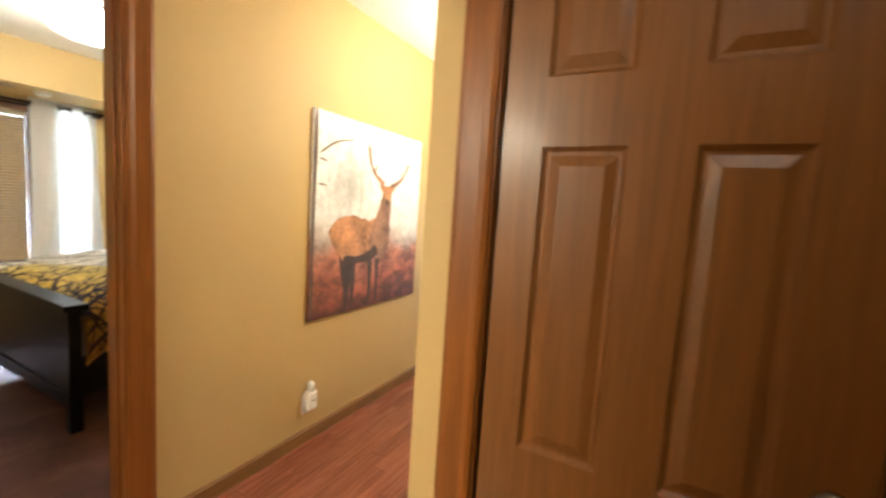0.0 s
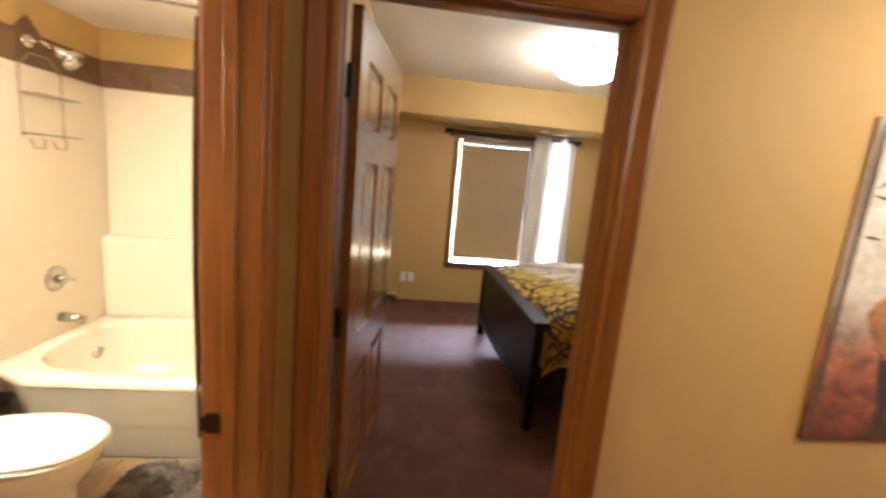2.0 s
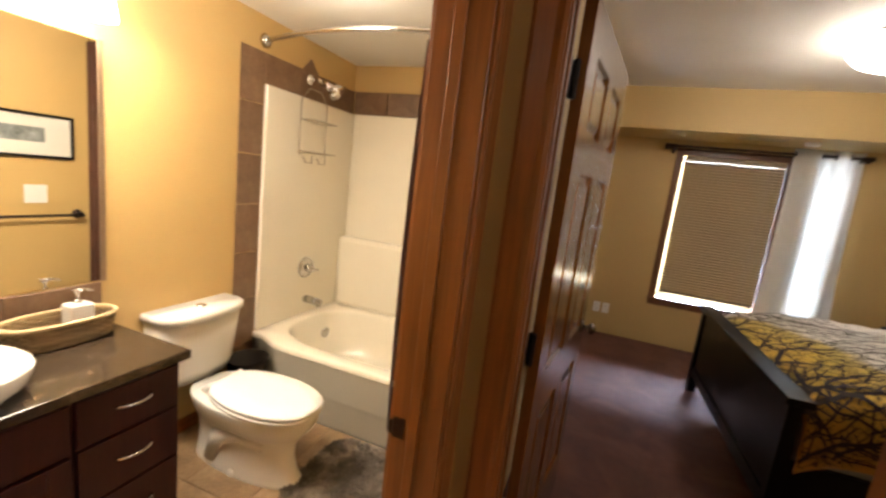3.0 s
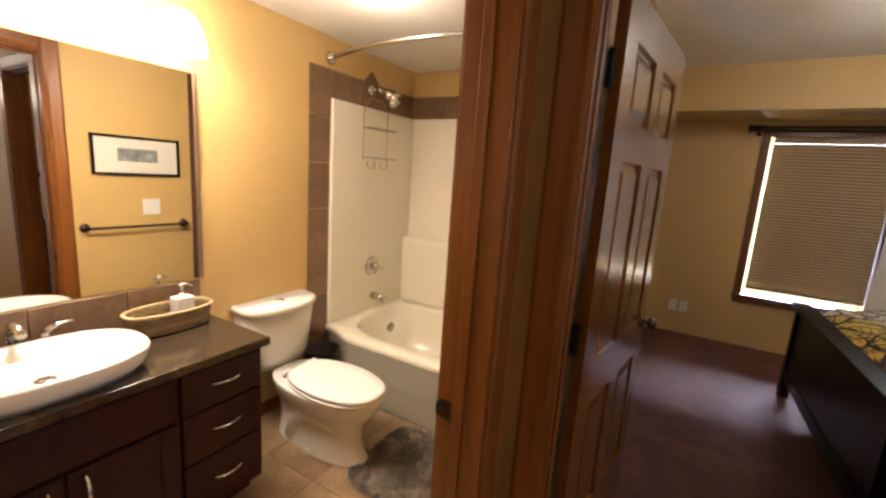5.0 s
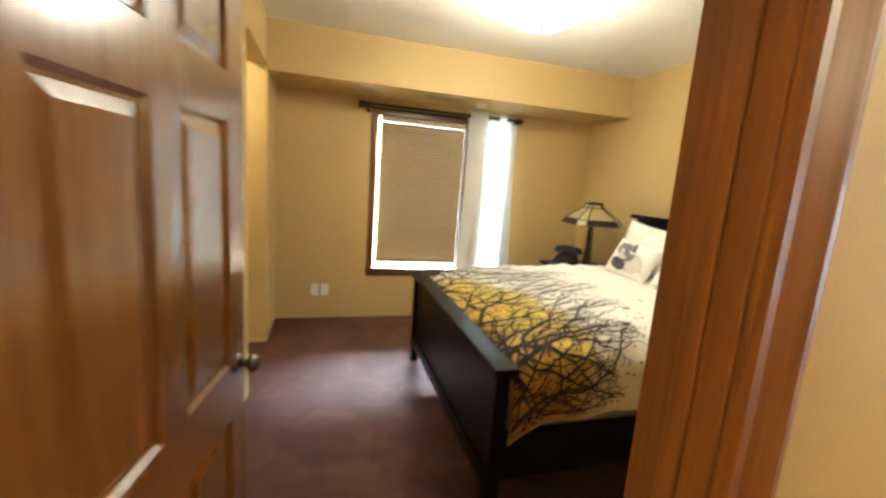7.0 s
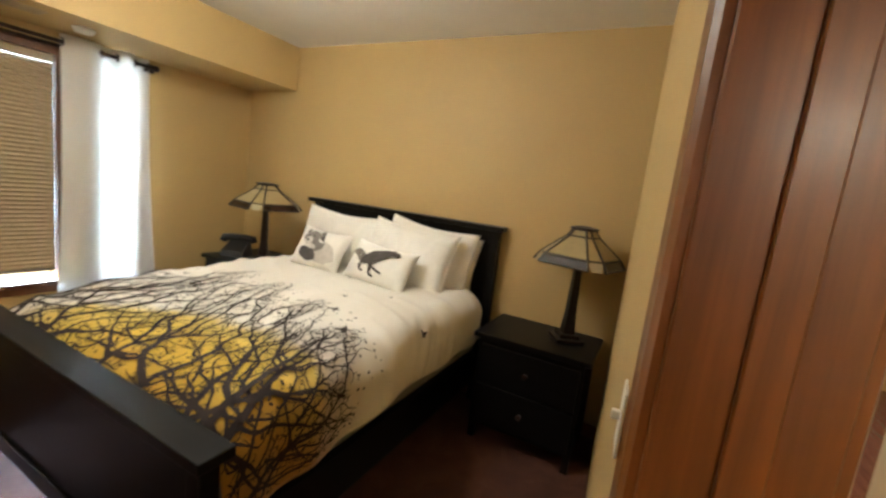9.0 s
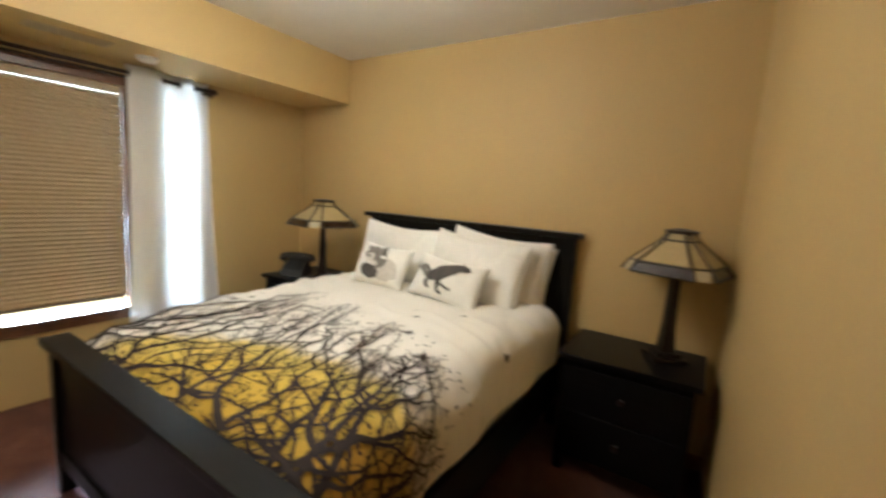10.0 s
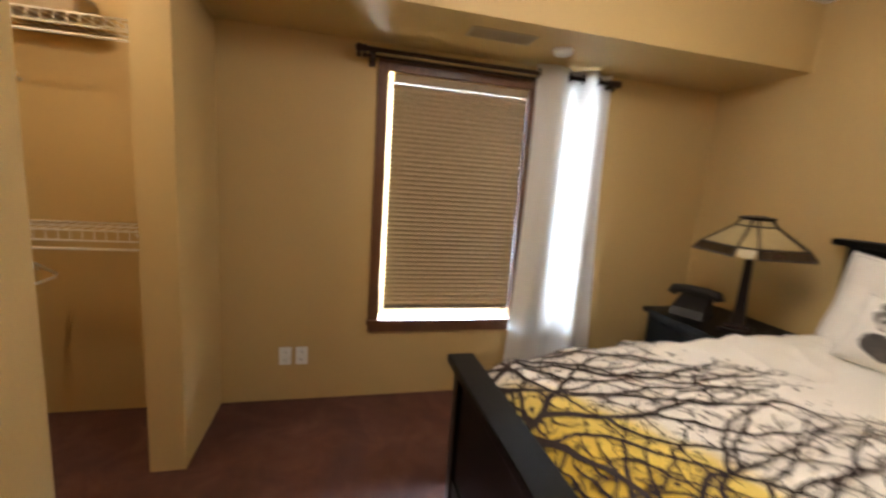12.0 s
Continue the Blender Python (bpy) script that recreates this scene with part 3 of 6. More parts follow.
def curtain():
    root = tagged(empty("grommet_curtain"), "white grommet curtain drawn to one side of the window", "curtain")
    top, bottom = 2.175, 0.06

    def f(u, v):
        """Four unequal folds that pass before and behind the rod, wider towards the hem."""
        z = top + (bottom - top) * v
        y = 1.685 + 0.52 * u * (1.0 + 0.22 * v) - 0.03 * v + 0.012 * math.sin(v * 4 + u * 3)
        wave = math.sin(math.pi * np.interp(u, (0, 0.40, 0.58, 0.80, 1.0), (0, 1, 2, 3, 4)))
        fold = 0.042 * math.copysign(abs(wave) ** 0.8, wave) * (1 - 0.12 * v) + 0.012 * math.sin(u * 23 + v * 5) * v
        return (WEST + 0.12 + fold, y, z)

    bm = bmesh.new()
    grid_surface(bm, 120, 30, f)
    bmesh.ops.solidify(bm, geom=bm.faces[:], thickness=0.0016)
    part("cloth", bm, sheer(), root, smooth=True)
    for u in (0.012, 0.40, 0.58, 0.80, 0.985):
        x, y, z = f(u, 0.024)
        g = bmesh.new()
        ring = [(x + 0.024 * math.cos(a), y, z + 0.024 * math.sin(a)) for a in [2 * math.pi * i / 18 for i in range(19)]]
        tube(g, ring, 0.005, 8)
        part("grommet", g, BRONZE, root, smooth=True)


curtain()


# ---------------------------------------------------------------- bed
BX0, BX1, BY0, BY1 = -4.02, -2.325, 1.02, 3.14


def bed():
    root = tagged(empty("bed", ((BX0 + BX1) / 2, (BY0 + BY1) / 2, 0)), "black-brown wooden double bed with slab headboard and footboard", "bed")
    o = -Vector(root.location)

    def p(name, specs, bevel=0.004, mat=BLACK_WOOD):
        bm = boxes(*specs, bevel=bevel)
        bmesh.ops.translate(bm, verts=bm.verts, vec=o)
        return part(name, bm, mat, root)

    for x in (BX0, BX1 - 0.06):
        p("foot_post", ((x, x + 0.06, BY0, BY0 + 0.06, 0, 0.70),))
        p("head_post", ((x - 0.02, x + 0.06, BY1 - 0.06, BY1, 0, 1.25),))
    p("footboard_panel", ((BX0 + 0.06, BX1 - 0.06, BY0 + 0.018, BY0 + 0.042, 0.22, 0.70),))
    p("footboard_cap", ((BX0 - 0.03, BX1 + 0.03, BY0 - 0.025, BY0 + 0.085, 0.70, 0.735),))
    p("footboard_rail", ((BX0 + 0.06, BX1 - 0.06, BY0 + 0.006, BY0 + 0.055, 0.14, 0.22),))
    p("headboard_panel", ((BX0 + 0.06, BX1 - 0.06, BY1 - 0.045, BY1 - 0.015, 0.25, 1.25),))
    p("headboard_cap", ((BX0 - 0.08, BX1 + 0.03, BY1 - 0.085, BY1 + 0.02, 1.25, 1.285),))
    for x in (BX0 + 0.012, BX1 - 0.046):
        p("side_rail", ((x, x + 0.034, BY0 + 0.06, BY1 - 0.06, 0.20, 0.42),))
    m = p("mattress", ((BX0 + 0.055, BX1 - 0.055, BY0 + 0.08, BY1 - 0.07, 0.36, 0.70),), 0.05, fabric("mattress_cloth", (0.30, 0.28, 0.25)))
    return root


bed()

# duvet surface: flat top, rounded shoulders, hanging sides
DX0, DX1, DY0, DY1 = BX0 + 0.015, BX1 - 0.012, BY0 + 0.075, 2.96


def duvet_at(s, r, lift=0.0):
    """A point of the duvet: s metres across from its middle line (positive towards the hall), r metres from its foot end."""
    half = (DX1 - DX0) / 2
    cx = (DX0 + DX1) / 2
    k = 0.16
    top = 0.765 + 0.07 * min(1.0, max(0.0, (r - 0.1) / 0.9)) ** 0.7
    a = abs(s)
    flat = half - k + 0.012
    if a <= flat:
        x, z = a, top
    else:
        e = a - flat
        arc = k * math.pi / 2
        if e < arc:
            th = e / k
            x, z = flat + k * math.sin(th), top - k * (1 - math.cos(th))
        else:
            x, z = flat + k + 0.01 * min(1.0, (e - arc) / 0.3), top - k - (e - arc)
    n = noise.noise(Vector((s * 2.6, r * 2.6, 3.0))) * 0.016 + noise.noise(Vector((s * 7, r * 5, 9.0))) * 0.007
    crease = 1 - abs(noise.noise(Vector((s * 3.0 + r * 3.4, r * 2.2 - s * 1.6, 17.0)))) * 2.2
    n += 0.013 * max(0.0, crease) ** 3 * min(1.0, max(0.0, r - 0.15) * 2)
    n += 0.016 * noise.noise(Vector((s * 2.2, r * 13 + s * 3, 31.0))) * min(1.0, max(0.0, a - 0.35) * 2.5)
    fall = max(0.0, a - flat)
    pleat = 0.012 * math.sin(r * 17 + 2.4 * math.sin(r * 3)) * min(1.0, fall / 0.35)
    z += n
    x += pleat + n * min(1.0, fall * 3) + lift * min(1.0, fall / 0.2)
    y = DY0 + r
    if r < 0.12:
        z -= (0.12 - r) ** 2 * 5.0
    return Vector((cx + math.copysign(x, s), y, z + lift))


DUVET_HALF = 1.10
DUVET_LEN = DY1 - DY0


def duvet_cloth():
    """White cotton with a printed yellow disc that deepens to amber at the foot."""
    m, t, b = nodes_of("printed_duvet_cotton", 0.85)
    b.inputs["Sheen Weight"].default_value = 0.2
    c = t.nodes.new("ShaderNodeTexCoord")
    uv = c.outputs["UV"]

    def dist(cx, cy, sx, sy):
        mp = t.nodes.new("ShaderNodeMapping")
        mp.inputs["Location"].default_value = (-cx * sx, -cy * sy, 0)
        mp.inputs["Scale"].default_value = (sx, sy, 0)
        t.links.new(uv, mp.inputs[0])
        ln = t.nodes.new("ShaderNodeVectorMath")
        ln.operation = "LENGTH"
        t.links.new(mp.outputs[0], ln.inputs[0])
        return ln.outputs["Value"]

    d = dist(0.42, -0.30, 1 / 1.34, 1 / 0.92)
    n = noise_of(t, uv, 6, 4)
    add = t.nodes.new("ShaderNodeMath")
    add.operation = "MULTIPLY_ADD"
    t.links.new(n, add.inputs[0])
    add.inputs[1].default_value = 0.16
    t.links.new(d, add.inputs[2])
    white = (0.80, 0.76, 0.69)
    col = ramp_of(t, add.outputs[0], [(0.40, (0.60, 0.36, 0.025)), (0.70, (0.66, 0.45, 0.04)), (0.87, (0.70, 0.53, 0.12)), (0.97, white)])
    foot = ramp_of(t, dist(1.14, 0.0, 1 / 0.48, 1 / 0.66), [(0.35, (0.95, 0.95, 0.95)), (1.0, (0, 0, 0))])
    col = mix_of(t, foot, col, (0.44, 0.20, 0.035))
    t.links.new(col, b.inputs["Base Color"])
    v = coords(t, (1, 1, 1))
    h = mix_of(t, 0.8, noise_of(t, v, 900, 2), noise_of(t, v, 8, 4, 0.6, 1.0))
    bump_of(t, b, h, 0.30, 0.012)
    return m


def duvet():
    bm = bmesh.new()
    nu, nv = 128, 112
    vs = grid_surface(bm, nu, nv, lambda u, v: duvet_at((u * 2 - 1) * DUVET_HALF, v * DUVET_LEN))
    uvl = bm.loops.layers.uv.new("cloth")
    where = {}
    for i in range(nu):
        for j in range(nv):
            where[vs[i][j]] = ((i / (nu - 1) * 2 - 1) * DUVET_HALF, j / (nv - 1) * DUVET_LEN)
    for f in bm.faces:
        for l in f.loops:
            l[uvl].uv = where[l.vert]
    root = tagged(link_mesh("duvet", bm, duvet_cloth(), True), "white duvet printed with bare branches on a yellow sun", "duvet")
    sol = root.modifiers.new("thickness", "SOLIDIFY")
    sol.thickness, sol.offset = 0.03, -1
    return root


the_duvet = duvet()


def branches():
    """The printed tree: tapering, forking strips that follow the duvet a hair above it."""
    bm = bmesh.new()

    def strip(pts, lift):
        prev = None
        for i, (s, r, w) in enumerate(pts):
            a = pts[max(i - 1, 0)]
            c = pts[min(i + 1, len(pts) - 1)]
            dx, dy = c[0] - a[0], c[1] - a[1]
            q = math.hypot(dx, dy) or 1
            px, py = -dy / q * w / 2, dx / q * w / 2
            s0, r0, s1, r1 = s + px, r + py, s - px, r - py
            lim = lambda v, lo, hi: min(hi, max(lo, v))
            row = [bm.verts.new(duvet_at(lim(ss, -1.09, 1.09), lim(rr, 0.002, DUVET_LEN - 0.01), lift)) for ss, rr in ((s0, r0), (s, r), (s1, r1))]
            if prev:
                bm.faces.new((prev[0], prev[1], row[1], row[0]))
                bm.faces.new((prev[1], prev[2], row[2], row[1]))
            prev = row

    def crown(seed, roots, n, kill, w_tip, w_cap, far, layer, low=-1.08):
        """One tree that grows from its roots towards scattered buds until it has reached them all; limbs thicken with what they carry."""
        rs = np.random.RandomState(seed)
        buds = np.column_stack((rs.uniform(low, 1.08, n), rs.uniform(0.0, 1.12 * far, n)))
        edge = far * np.interp(buds[:, 0], (-1.1, -0.78, -0.32, 0.2, 0.58, 0.95, 1.1), (0.62, 0.78, 1.08, 0.95, 0.82, 0.62, 0.52)) * (0.88 + 0.12 * np.sin(buds[:, 0] * 17 + seed))
        buds = buds[(buds[:, 1] < edge) & (rs.rand(n) < 1.15 - 0.45 * buds[:, 1] / far)]
        at = [np.array(p[:2]) for p in roots]
        way = [np.array((math.cos(math.radians(p[2])), math.sin(math.radians(p[2])))) for p in roots]
        up = [-1] * len(at)
        step = 0.022
        for turn in range(90):
            if not len(buds):
                break
            pts = np.array(at)
            gap = np.linalg.norm(buds[:, None, :] - pts[None, :, :], axis=2)
            near = gap.argmin(axis=1)
            short = gap[np.arange(len(buds)), near]
            grown = False
            for k in np.unique(near[short < 0.16]):
                pull = buds[(near == k) & (short < 0.16)] - pts[k]
                d = (pull / np.linalg.norm(pull, axis=1)[:, None]).mean(axis=0) + 0.6 * way[k] + rs.normal(0, 0.22, 2)
                d /= np.linalg.norm(d) or 1
                tip = pts[k] + d * step
                if np.linalg.norm(pts - tip, axis=1).min() < 0.012:
                    continue
                at.append(tip)
                way.append(d)
                up.append(int(k))
                grown = True
            pts = np.array(at)
            buds = buds[np.linalg.norm(buds[:, None, :] - pts[None, :, :], axis=2).min(axis=1) > kill]
            if not grown:
                break
        load = [1.0] * len(at)
        for i in range(len(at) - 1, -1, -1):
            if up[i] >= 0:
                load[up[i]] += load[i]
        for i in range(len(at)):
            if load[i] < 40 and rs.rand() < 0.42:
                a = math.atan2(way[i][1], way[i][0]) + rs.choice((-1, 1)) * rs.uniform(0.5, 1.2)
                size = rs.uniform(0.014, 0.045)
                spur = [(at[i][0] + size * u * math.cos(a + 0.4 * u), at[i][1] + size * u * math.sin(a + 0.4 * u), 0.0046 * (1 - 0.55 * u)) for u in (0, 0.5, 1.0)]
                strip(spur, 0.003 + 0.0012 * layer)
        wide = [min(w_cap, w_tip * q ** 0.42) for q in load]
        done = set()
        for i in sorted(range(len(at)), key=lambda q: -q):
            if i in done:
                continue
            chain, k = [], i
            while k >= 0:
                chain.append((at[k][0], at[k][1], wide[k] if k not in done else min(wide[k], wide[chain_last])))
                if k in done:
                    break
                done.add(k)
                chain_last = k
                k = up[k]
            if len(chain) > 1:
                strip(chain, 0.003 + 0.0012 * layer)

    crown(3, ((0.80, 0.0, 93), (-0.36, 0.0, 100), (-0.95, 0.0, 60)), 1900, 0.024, 0.0026, 0.050, 1.0, 0)
    crown(8, ((0.62, 0.0, 118), (0.10, 0.0, 95), (-0.66, 0.0, 85)), 1700, 0.024, 0.0026, 0.034, 1.04, 1)
    crown(21, ((0.94, 0.0, 100), (1.06, 0.12, 140), (0.36, 0.0, 80), (-0.80, 0.0, 110)), 1700, 0.023, 0.0025, 0.026, 1.0, 2)
    crown(34, ((1.04, 0.0, 110), (0.72, 0.0, 70)), 1400, 0.018, 0.0030, 0.026, 0.98, 3, 0.45)
    # leaves and drops of ink among the twigs
    rs = np.random.RandomState(55)
    for _ in range(700):
        s0 = rs.uniform(-1.05, 1.08)
        r0 = rs.uniform(0.0, 1.0) * np.interp(s0, (-1.1, -0.78, -0.32, 0.2, 0.58, 0.95, 1.1), (0.58, 0.74, 1.02, 0.92, 0.86, 0.68, 0.52))
        size, turn = rs.uniform(0.003, 0.0065), rs.uniform(0, 6.28)
        ring = [(s0 + size * 1.5 * math.cos(a) * math.cos(turn) - size * math.sin(a) * math.sin(turn), r0 + size * 1.5 * math.cos(a) * math.sin(turn) + size * math.sin(a) * math.cos(turn)) for a in (0, 1.05, 2.1, 3.14, 4.2, 5.25)]
        bm.faces.new([bm.verts.new(duvet_at(min(1.09, max(-1.09, q)), max(0.002, w), 0.0075)) for q, w in ring])
    ink = plain("dark_print_ink", (0.035, 0.022, 0.018), 0.85, vary=0.2, bump=0)
    part("printed_tree", bm, ink, the_duvet, "dark printed bare tree")
    for s, r, k, turn in ((0.62, 0.70, 1.0, 0.4), (0.43, 0.86, 0.6, 0.1), (0.33, 1.05, 0.5, 0.0), (0.25, 1.16, 0.5, 0.2), (0.05, 1.42, 0.4, 0.1), (0.5, 1.25, 0.5, 0.6), (0.86, 1.10, 0.6, 0.2)):
        bm = bmesh.new()
        c, d = math.cos(turn), math.sin(turn)
        for outline in (((-0.05, 0.0), (0.0, 0.018), (0.055, 0.004), (0.0, -0.012)), ((-0.01, 0.01), (0.012, 0.055), (0.03, 0.008)), ((0.0, -0.008), (0.02, -0.045), (0.028, -0.004))):
            pts = [((x * c - y * d) * k, (x * d + y * c) * k) for x, y in outline]
            bm.faces.new([bm.verts.new(duvet_at(s + x, r + y, 0.004)) for x, y in pts])
        part("printed_bird", bm, ink, the_duvet)


branches()

# ---------------------------------------------------------------- bathroom
def skin(bm, loops, cap=True):
    """Joins closed loops of equal length into one skin."""
    rings = [[bm.verts.new(p) for p in l] for l in loops]
    n = len(rings[0])
    for a, b in zip(rings, rings[1:]):
        for k in range(n):
            bm.faces.new((a[k], a[(k + 1) % n], b[(k + 1) % n], b[k]))
    if cap:
        bm.faces.new(rings[0][::-1])
        bm.faces.new(rings[-1])
    return bm


def oval(cx, cy, z, rx, ry, n=32, power=2.0):
    out = []
    for k in range(n):
        a = 2 * math.pi * k / n
        c, s = math.cos(a), math.sin(a)
        out.append((cx + rx * math.copysign(abs(c) ** (2 / power), c), cy + ry * math.copysign(abs(s) ** (2 / power), s), z))
    return out


TUB_X, TUB_RIM = -2.0, 0.44
TUB_N = BATH_IN - 0.014


def bathtub():
    root = tagged(empty("bathtub", (-2.45, -1.1, 0)), "cream acrylic bathtub with apron and moulded wall surround", "bathtub")
    o = -Vector(root.location)

    def p(name, bm, mat=ACRYLIC, smooth=False, label=""):
        bmesh.ops.translate(bm, verts=bm.verts, vec=o)
        return part(name, bm, mat, root, label, smooth)

    y0, y1 = PLUMB + 0.003, TUB_N

    def bow(y):
        """How far the front swells out of the line between its two corners."""
        k = min(1.0, max(0.0, min(y - y0 - 0.05, y1 - y - 0.05) / 0.22))
        return TUB_X - 0.035 + 0.07 * k * k * (3 - 2 * k)

    def front(u, v):
        y, z = y0 + (y1 - y0) * u, 0.002 + (TUB_RIM - 0.012) * v
        x = TUB_X - 0.035 + (bow(y) - TUB_X + 0.035) * (0.45 + 0.55 * v ** 0.7)
        return (x - (0.005 if z < 0.19 else 0.0) - (0.004 if z > TUB_RIM - 0.02 else 0), y, z)

    bm = bmesh.new()
    grid_surface(bm, 60, 32, front)
    bmesh.ops.solidify(bm, geom=bm.faces[:], thickness=0.012)
    p("apron", bm, smooth=True)
    n = 96
    hy = (y1 - y0) / 2
    cy = (y0 + y1) / 2
    xb = BATH_W + 0.03
    cx, rx, ry = (TUB_X - 0.045 + BATH_W + 0.14) / 2, (TUB_X - 0.045 - BATH_W - 0.14) / 2, hy - 0.085

    def outline(inset, z):
        out = []
        for x, y, _ in oval(0, 0, 0, 1, 1, n):
            k = 1 / max(abs(x), abs(y))
            yy = cy + y * k * (hy - inset)
            xf = bow(yy) + 0.006 - inset
            out.append(((xf + xb) / 2 + x * k * (xf - xb) / 2, yy, z))
        return out

    bm = bmesh.new()
    loops = [outline(0, TUB_RIM - 0.035), outline(0, TUB_RIM - 0.012), outline(0.004, TUB_RIM - 0.004), outline(0.012, TUB_RIM)]
    loops += [oval(cx, cy, z, rx - k, ry - k, n, 3.0) for z, k in ((TUB_RIM, 0.0), (TUB_RIM - 0.006, 0.010), (TUB_RIM - 0.02, 0.017), (0.26, 0.05), (0.15, 0.085), (0.11, 0.13), (0.10, 0.19))]
    skin(bm, loops, False)
    bm.verts.ensure_lookup_table()
    bm.faces.new(bm.verts[len(bm.verts) - n:])
    p("basin", bm, smooth=True)
    z1 = 1.92
    t = 0.03
    p("surround_panel", boxes((BATH_W + 0.002, TUB_X - 0.045, PLUMB + 0.0025, PLUMB + t, TUB_RIM + 0.001, z1), bevel=0.008))
    p("surround_panel", boxes((BATH_W + 0.002, BATH_W + t, PLUMB + t + 0.001, TUB_N - t - 0.001, TUB_RIM + 0.001, z1), bevel=0.008))
    p("surround_panel", boxes((BATH_W + 0.002, TUB_X - 0.045, TUB_N - t, TUB_N - 0.002, TUB_RIM + 0.001, z1), bevel=0.008))
    p("moulded_ledge", boxes((BATH_W + t - 0.005, BATH_W + t + 0.09, PLUMB + t - 0.004, TUB_N - t, TUB_RIM - 0.01, 0.985), bevel=0.035))
    bm = bmesh.new()
    rod(bm, (-2.47, PLUMB + t, 0.785), (-2.47, PLUMB + t + 0.012, 0.785), 0.075, 0.068, 28)
    rod(bm, (-2.47, PLUMB + t, 0.785), (-2.47, PLUMB + t + 0.06, 0.785), 0.026, 0.022, 18)
    rod(bm, (-2.47, PLUMB + t + 0.055, 0.785), (-2.53, PLUMB + t + 0.06, 0.765), 0.009, 0.007, 10)
    p("mixer_valve", bm, NICKEL, True, "brushed round mixer valve")
    bm = bmesh.new()
    rod(bm, (-2.49, PLUMB + t, 0.55), (-2.49, PLUMB + t + 0.13, 0.545), 0.028, 0.024, 18)
    rod(bm, (-2.49, PLUMB + t + 0.112, 0.546), (-2.49, PLUMB + t + 0.112, 0.515), 0.020, 0.018, 14)
    p("tub_spout", bm, NICKEL, True, "brushed tub spout")
    bm = bmesh.new()
    rod(bm, (-2.47, PLUMB + 0.225, 0.35), (-2.47, PLUMB + 0.245, 0.345), 0.035, None, 20)
    p("overflow_plate", bm, NICKEL, True)


bathtub()


def shower_head():
    root = tagged(empty("hand_shower", (-2.42, PLUMB, 2.04)), "chrome hand shower on a wall arm", "shower head")
    bm = bmesh.new()
    rod(bm, (0, 0.003, 0), (0, 0.02, 0), 0.035, 0.03, 20)
    tube(bm, [(0, 0.01, 0), (0, 0.07, 0.005), (0, 0.12, -0.02)], 0.010)
    part("arm", bm, CHROME, root, smooth=True)
    bm = bmesh.new()
    rod(bm, (0, 0.11, -0.015), (-0.02, 0.19, -0.055), 0.016, 0.03)
    rod(bm, (-0.02, 0.19, -0.055), (-0.025, 0.215, -0.075), 0.05, 0.055, 24)
    part("spray_head", bm, CHROME, root, smooth=True)


shower_head()


CADDY_WIRE = plain("dull_caddy_wire", (0.40, 0.34, 0.26), 0.4, 0.8)


def shower_caddy():
    root = tagged(empty("shower_caddy", (-2.455, PLUMB + 0.036, 1.98)), "thin wire shower caddy hanging on the surround", "caddy")
    for z, deep in ((-0.20, 0.09), (-0.40, 0.09)):
        bm = bmesh.new()
        tube(bm, [(-0.13, 0, z), (-0.13, deep, z), (0.13, deep, z), (0.13, 0, z), (-0.13, 0, z)], 0.0042, 6)
        for k in range(5):
            x = -0.10 + 0.05 * k
            tube(bm, [(x, 0, z), (x, deep, z)], 0.003, 5)
        part("shelf", bm, CADDY_WIRE, root)
    bm = bmesh.new()
    tube(bm, [(-0.13, 0, -0.42), (-0.13, 0, -0.08), (-0.06, 0, 0.0), (0.06, 0, 0.0), (0.13, 0, -0.08), (0.13, 0, -0.42)], 0.0042, 6)
    for x in (-0.07, 0.07):
        tube(bm, [(x - 0.045, 0.02, -0.42), (x - 0.03, 0.03, -0.47), (x + 0.03, 0.03, -0.47), (x + 0.045, 0.02, -0.43)], 0.0042, 6)
    part("wire_frame", bm, CADDY_WIRE, root)


shower_caddy()

# stone border around the surround: each tile a piece
border = tagged(empty("tile_border"), "brown slate tile border around the shower surround", "tile border", kind="structure")
tile_meshes = {}


def tile_piece(parent, x0, x1, y0, y1, z0, z1, mat, name="tile"):
    size = (round(x1 - x0, 4), round(y1 - y0, 4), round(z1 - z0, 4))
    key = (size, mat.name)
    if key not in tile_meshes:
        bm = bmesh.new()
        box(bm, -size[0] / 2, size[0] / 2, -size[1] / 2, size[1] / 2, -size[2] / 2, size[2] / 2, min(0.002, min(size) / 4), 1)
        me = bpy.data.meshes.new(name)
        bm.to_mesh(me)
        bm.free()
        me.materials.append(mat)
        tile_meshes[key] = me
    ob = new(name, tile_meshes[key])
    ob.location = ((x0 + x1) / 2, (y0 + y1) / 2, (z0 + z1) / 2)
    ob.parent = parent
    return ob


g = 0.004
for k in range(7):
    z0 = 0.09 + k * 0.2855
    tile_piece(border, TUB_X - 0.045 + 0.002, TUB_X + 0.125, PLUMB + 0.001, PLUMB + 0.011, z0 + g, z0 + 0.2855, STONE_TILE)
for k in range(3):
    x1 = TUB_X - 0.045 - k * 0.30
    tile_piece(border, x1 - 0.30 + g, x1, PLUMB + 0.001, PLUMB + 0.011, 1.925, 2.088, STONE_TILE)
for k in range(5):
    y0 = PLUMB + 0.015 + k * 0.288
    tile_piece(border, BATH_W + 0.001, BATH_W + 0.011, y0, y0 + 0.288 - g, 1.925, 2.088, STONE_TILE)


accent = tile_piece(border, -2.475, -2.365, PLUMB + 0.0115, PLUMB + 0.017, 2.035, 2.145, STONE_TILE)
accent.rotation_euler = (0, radians(45), 0)


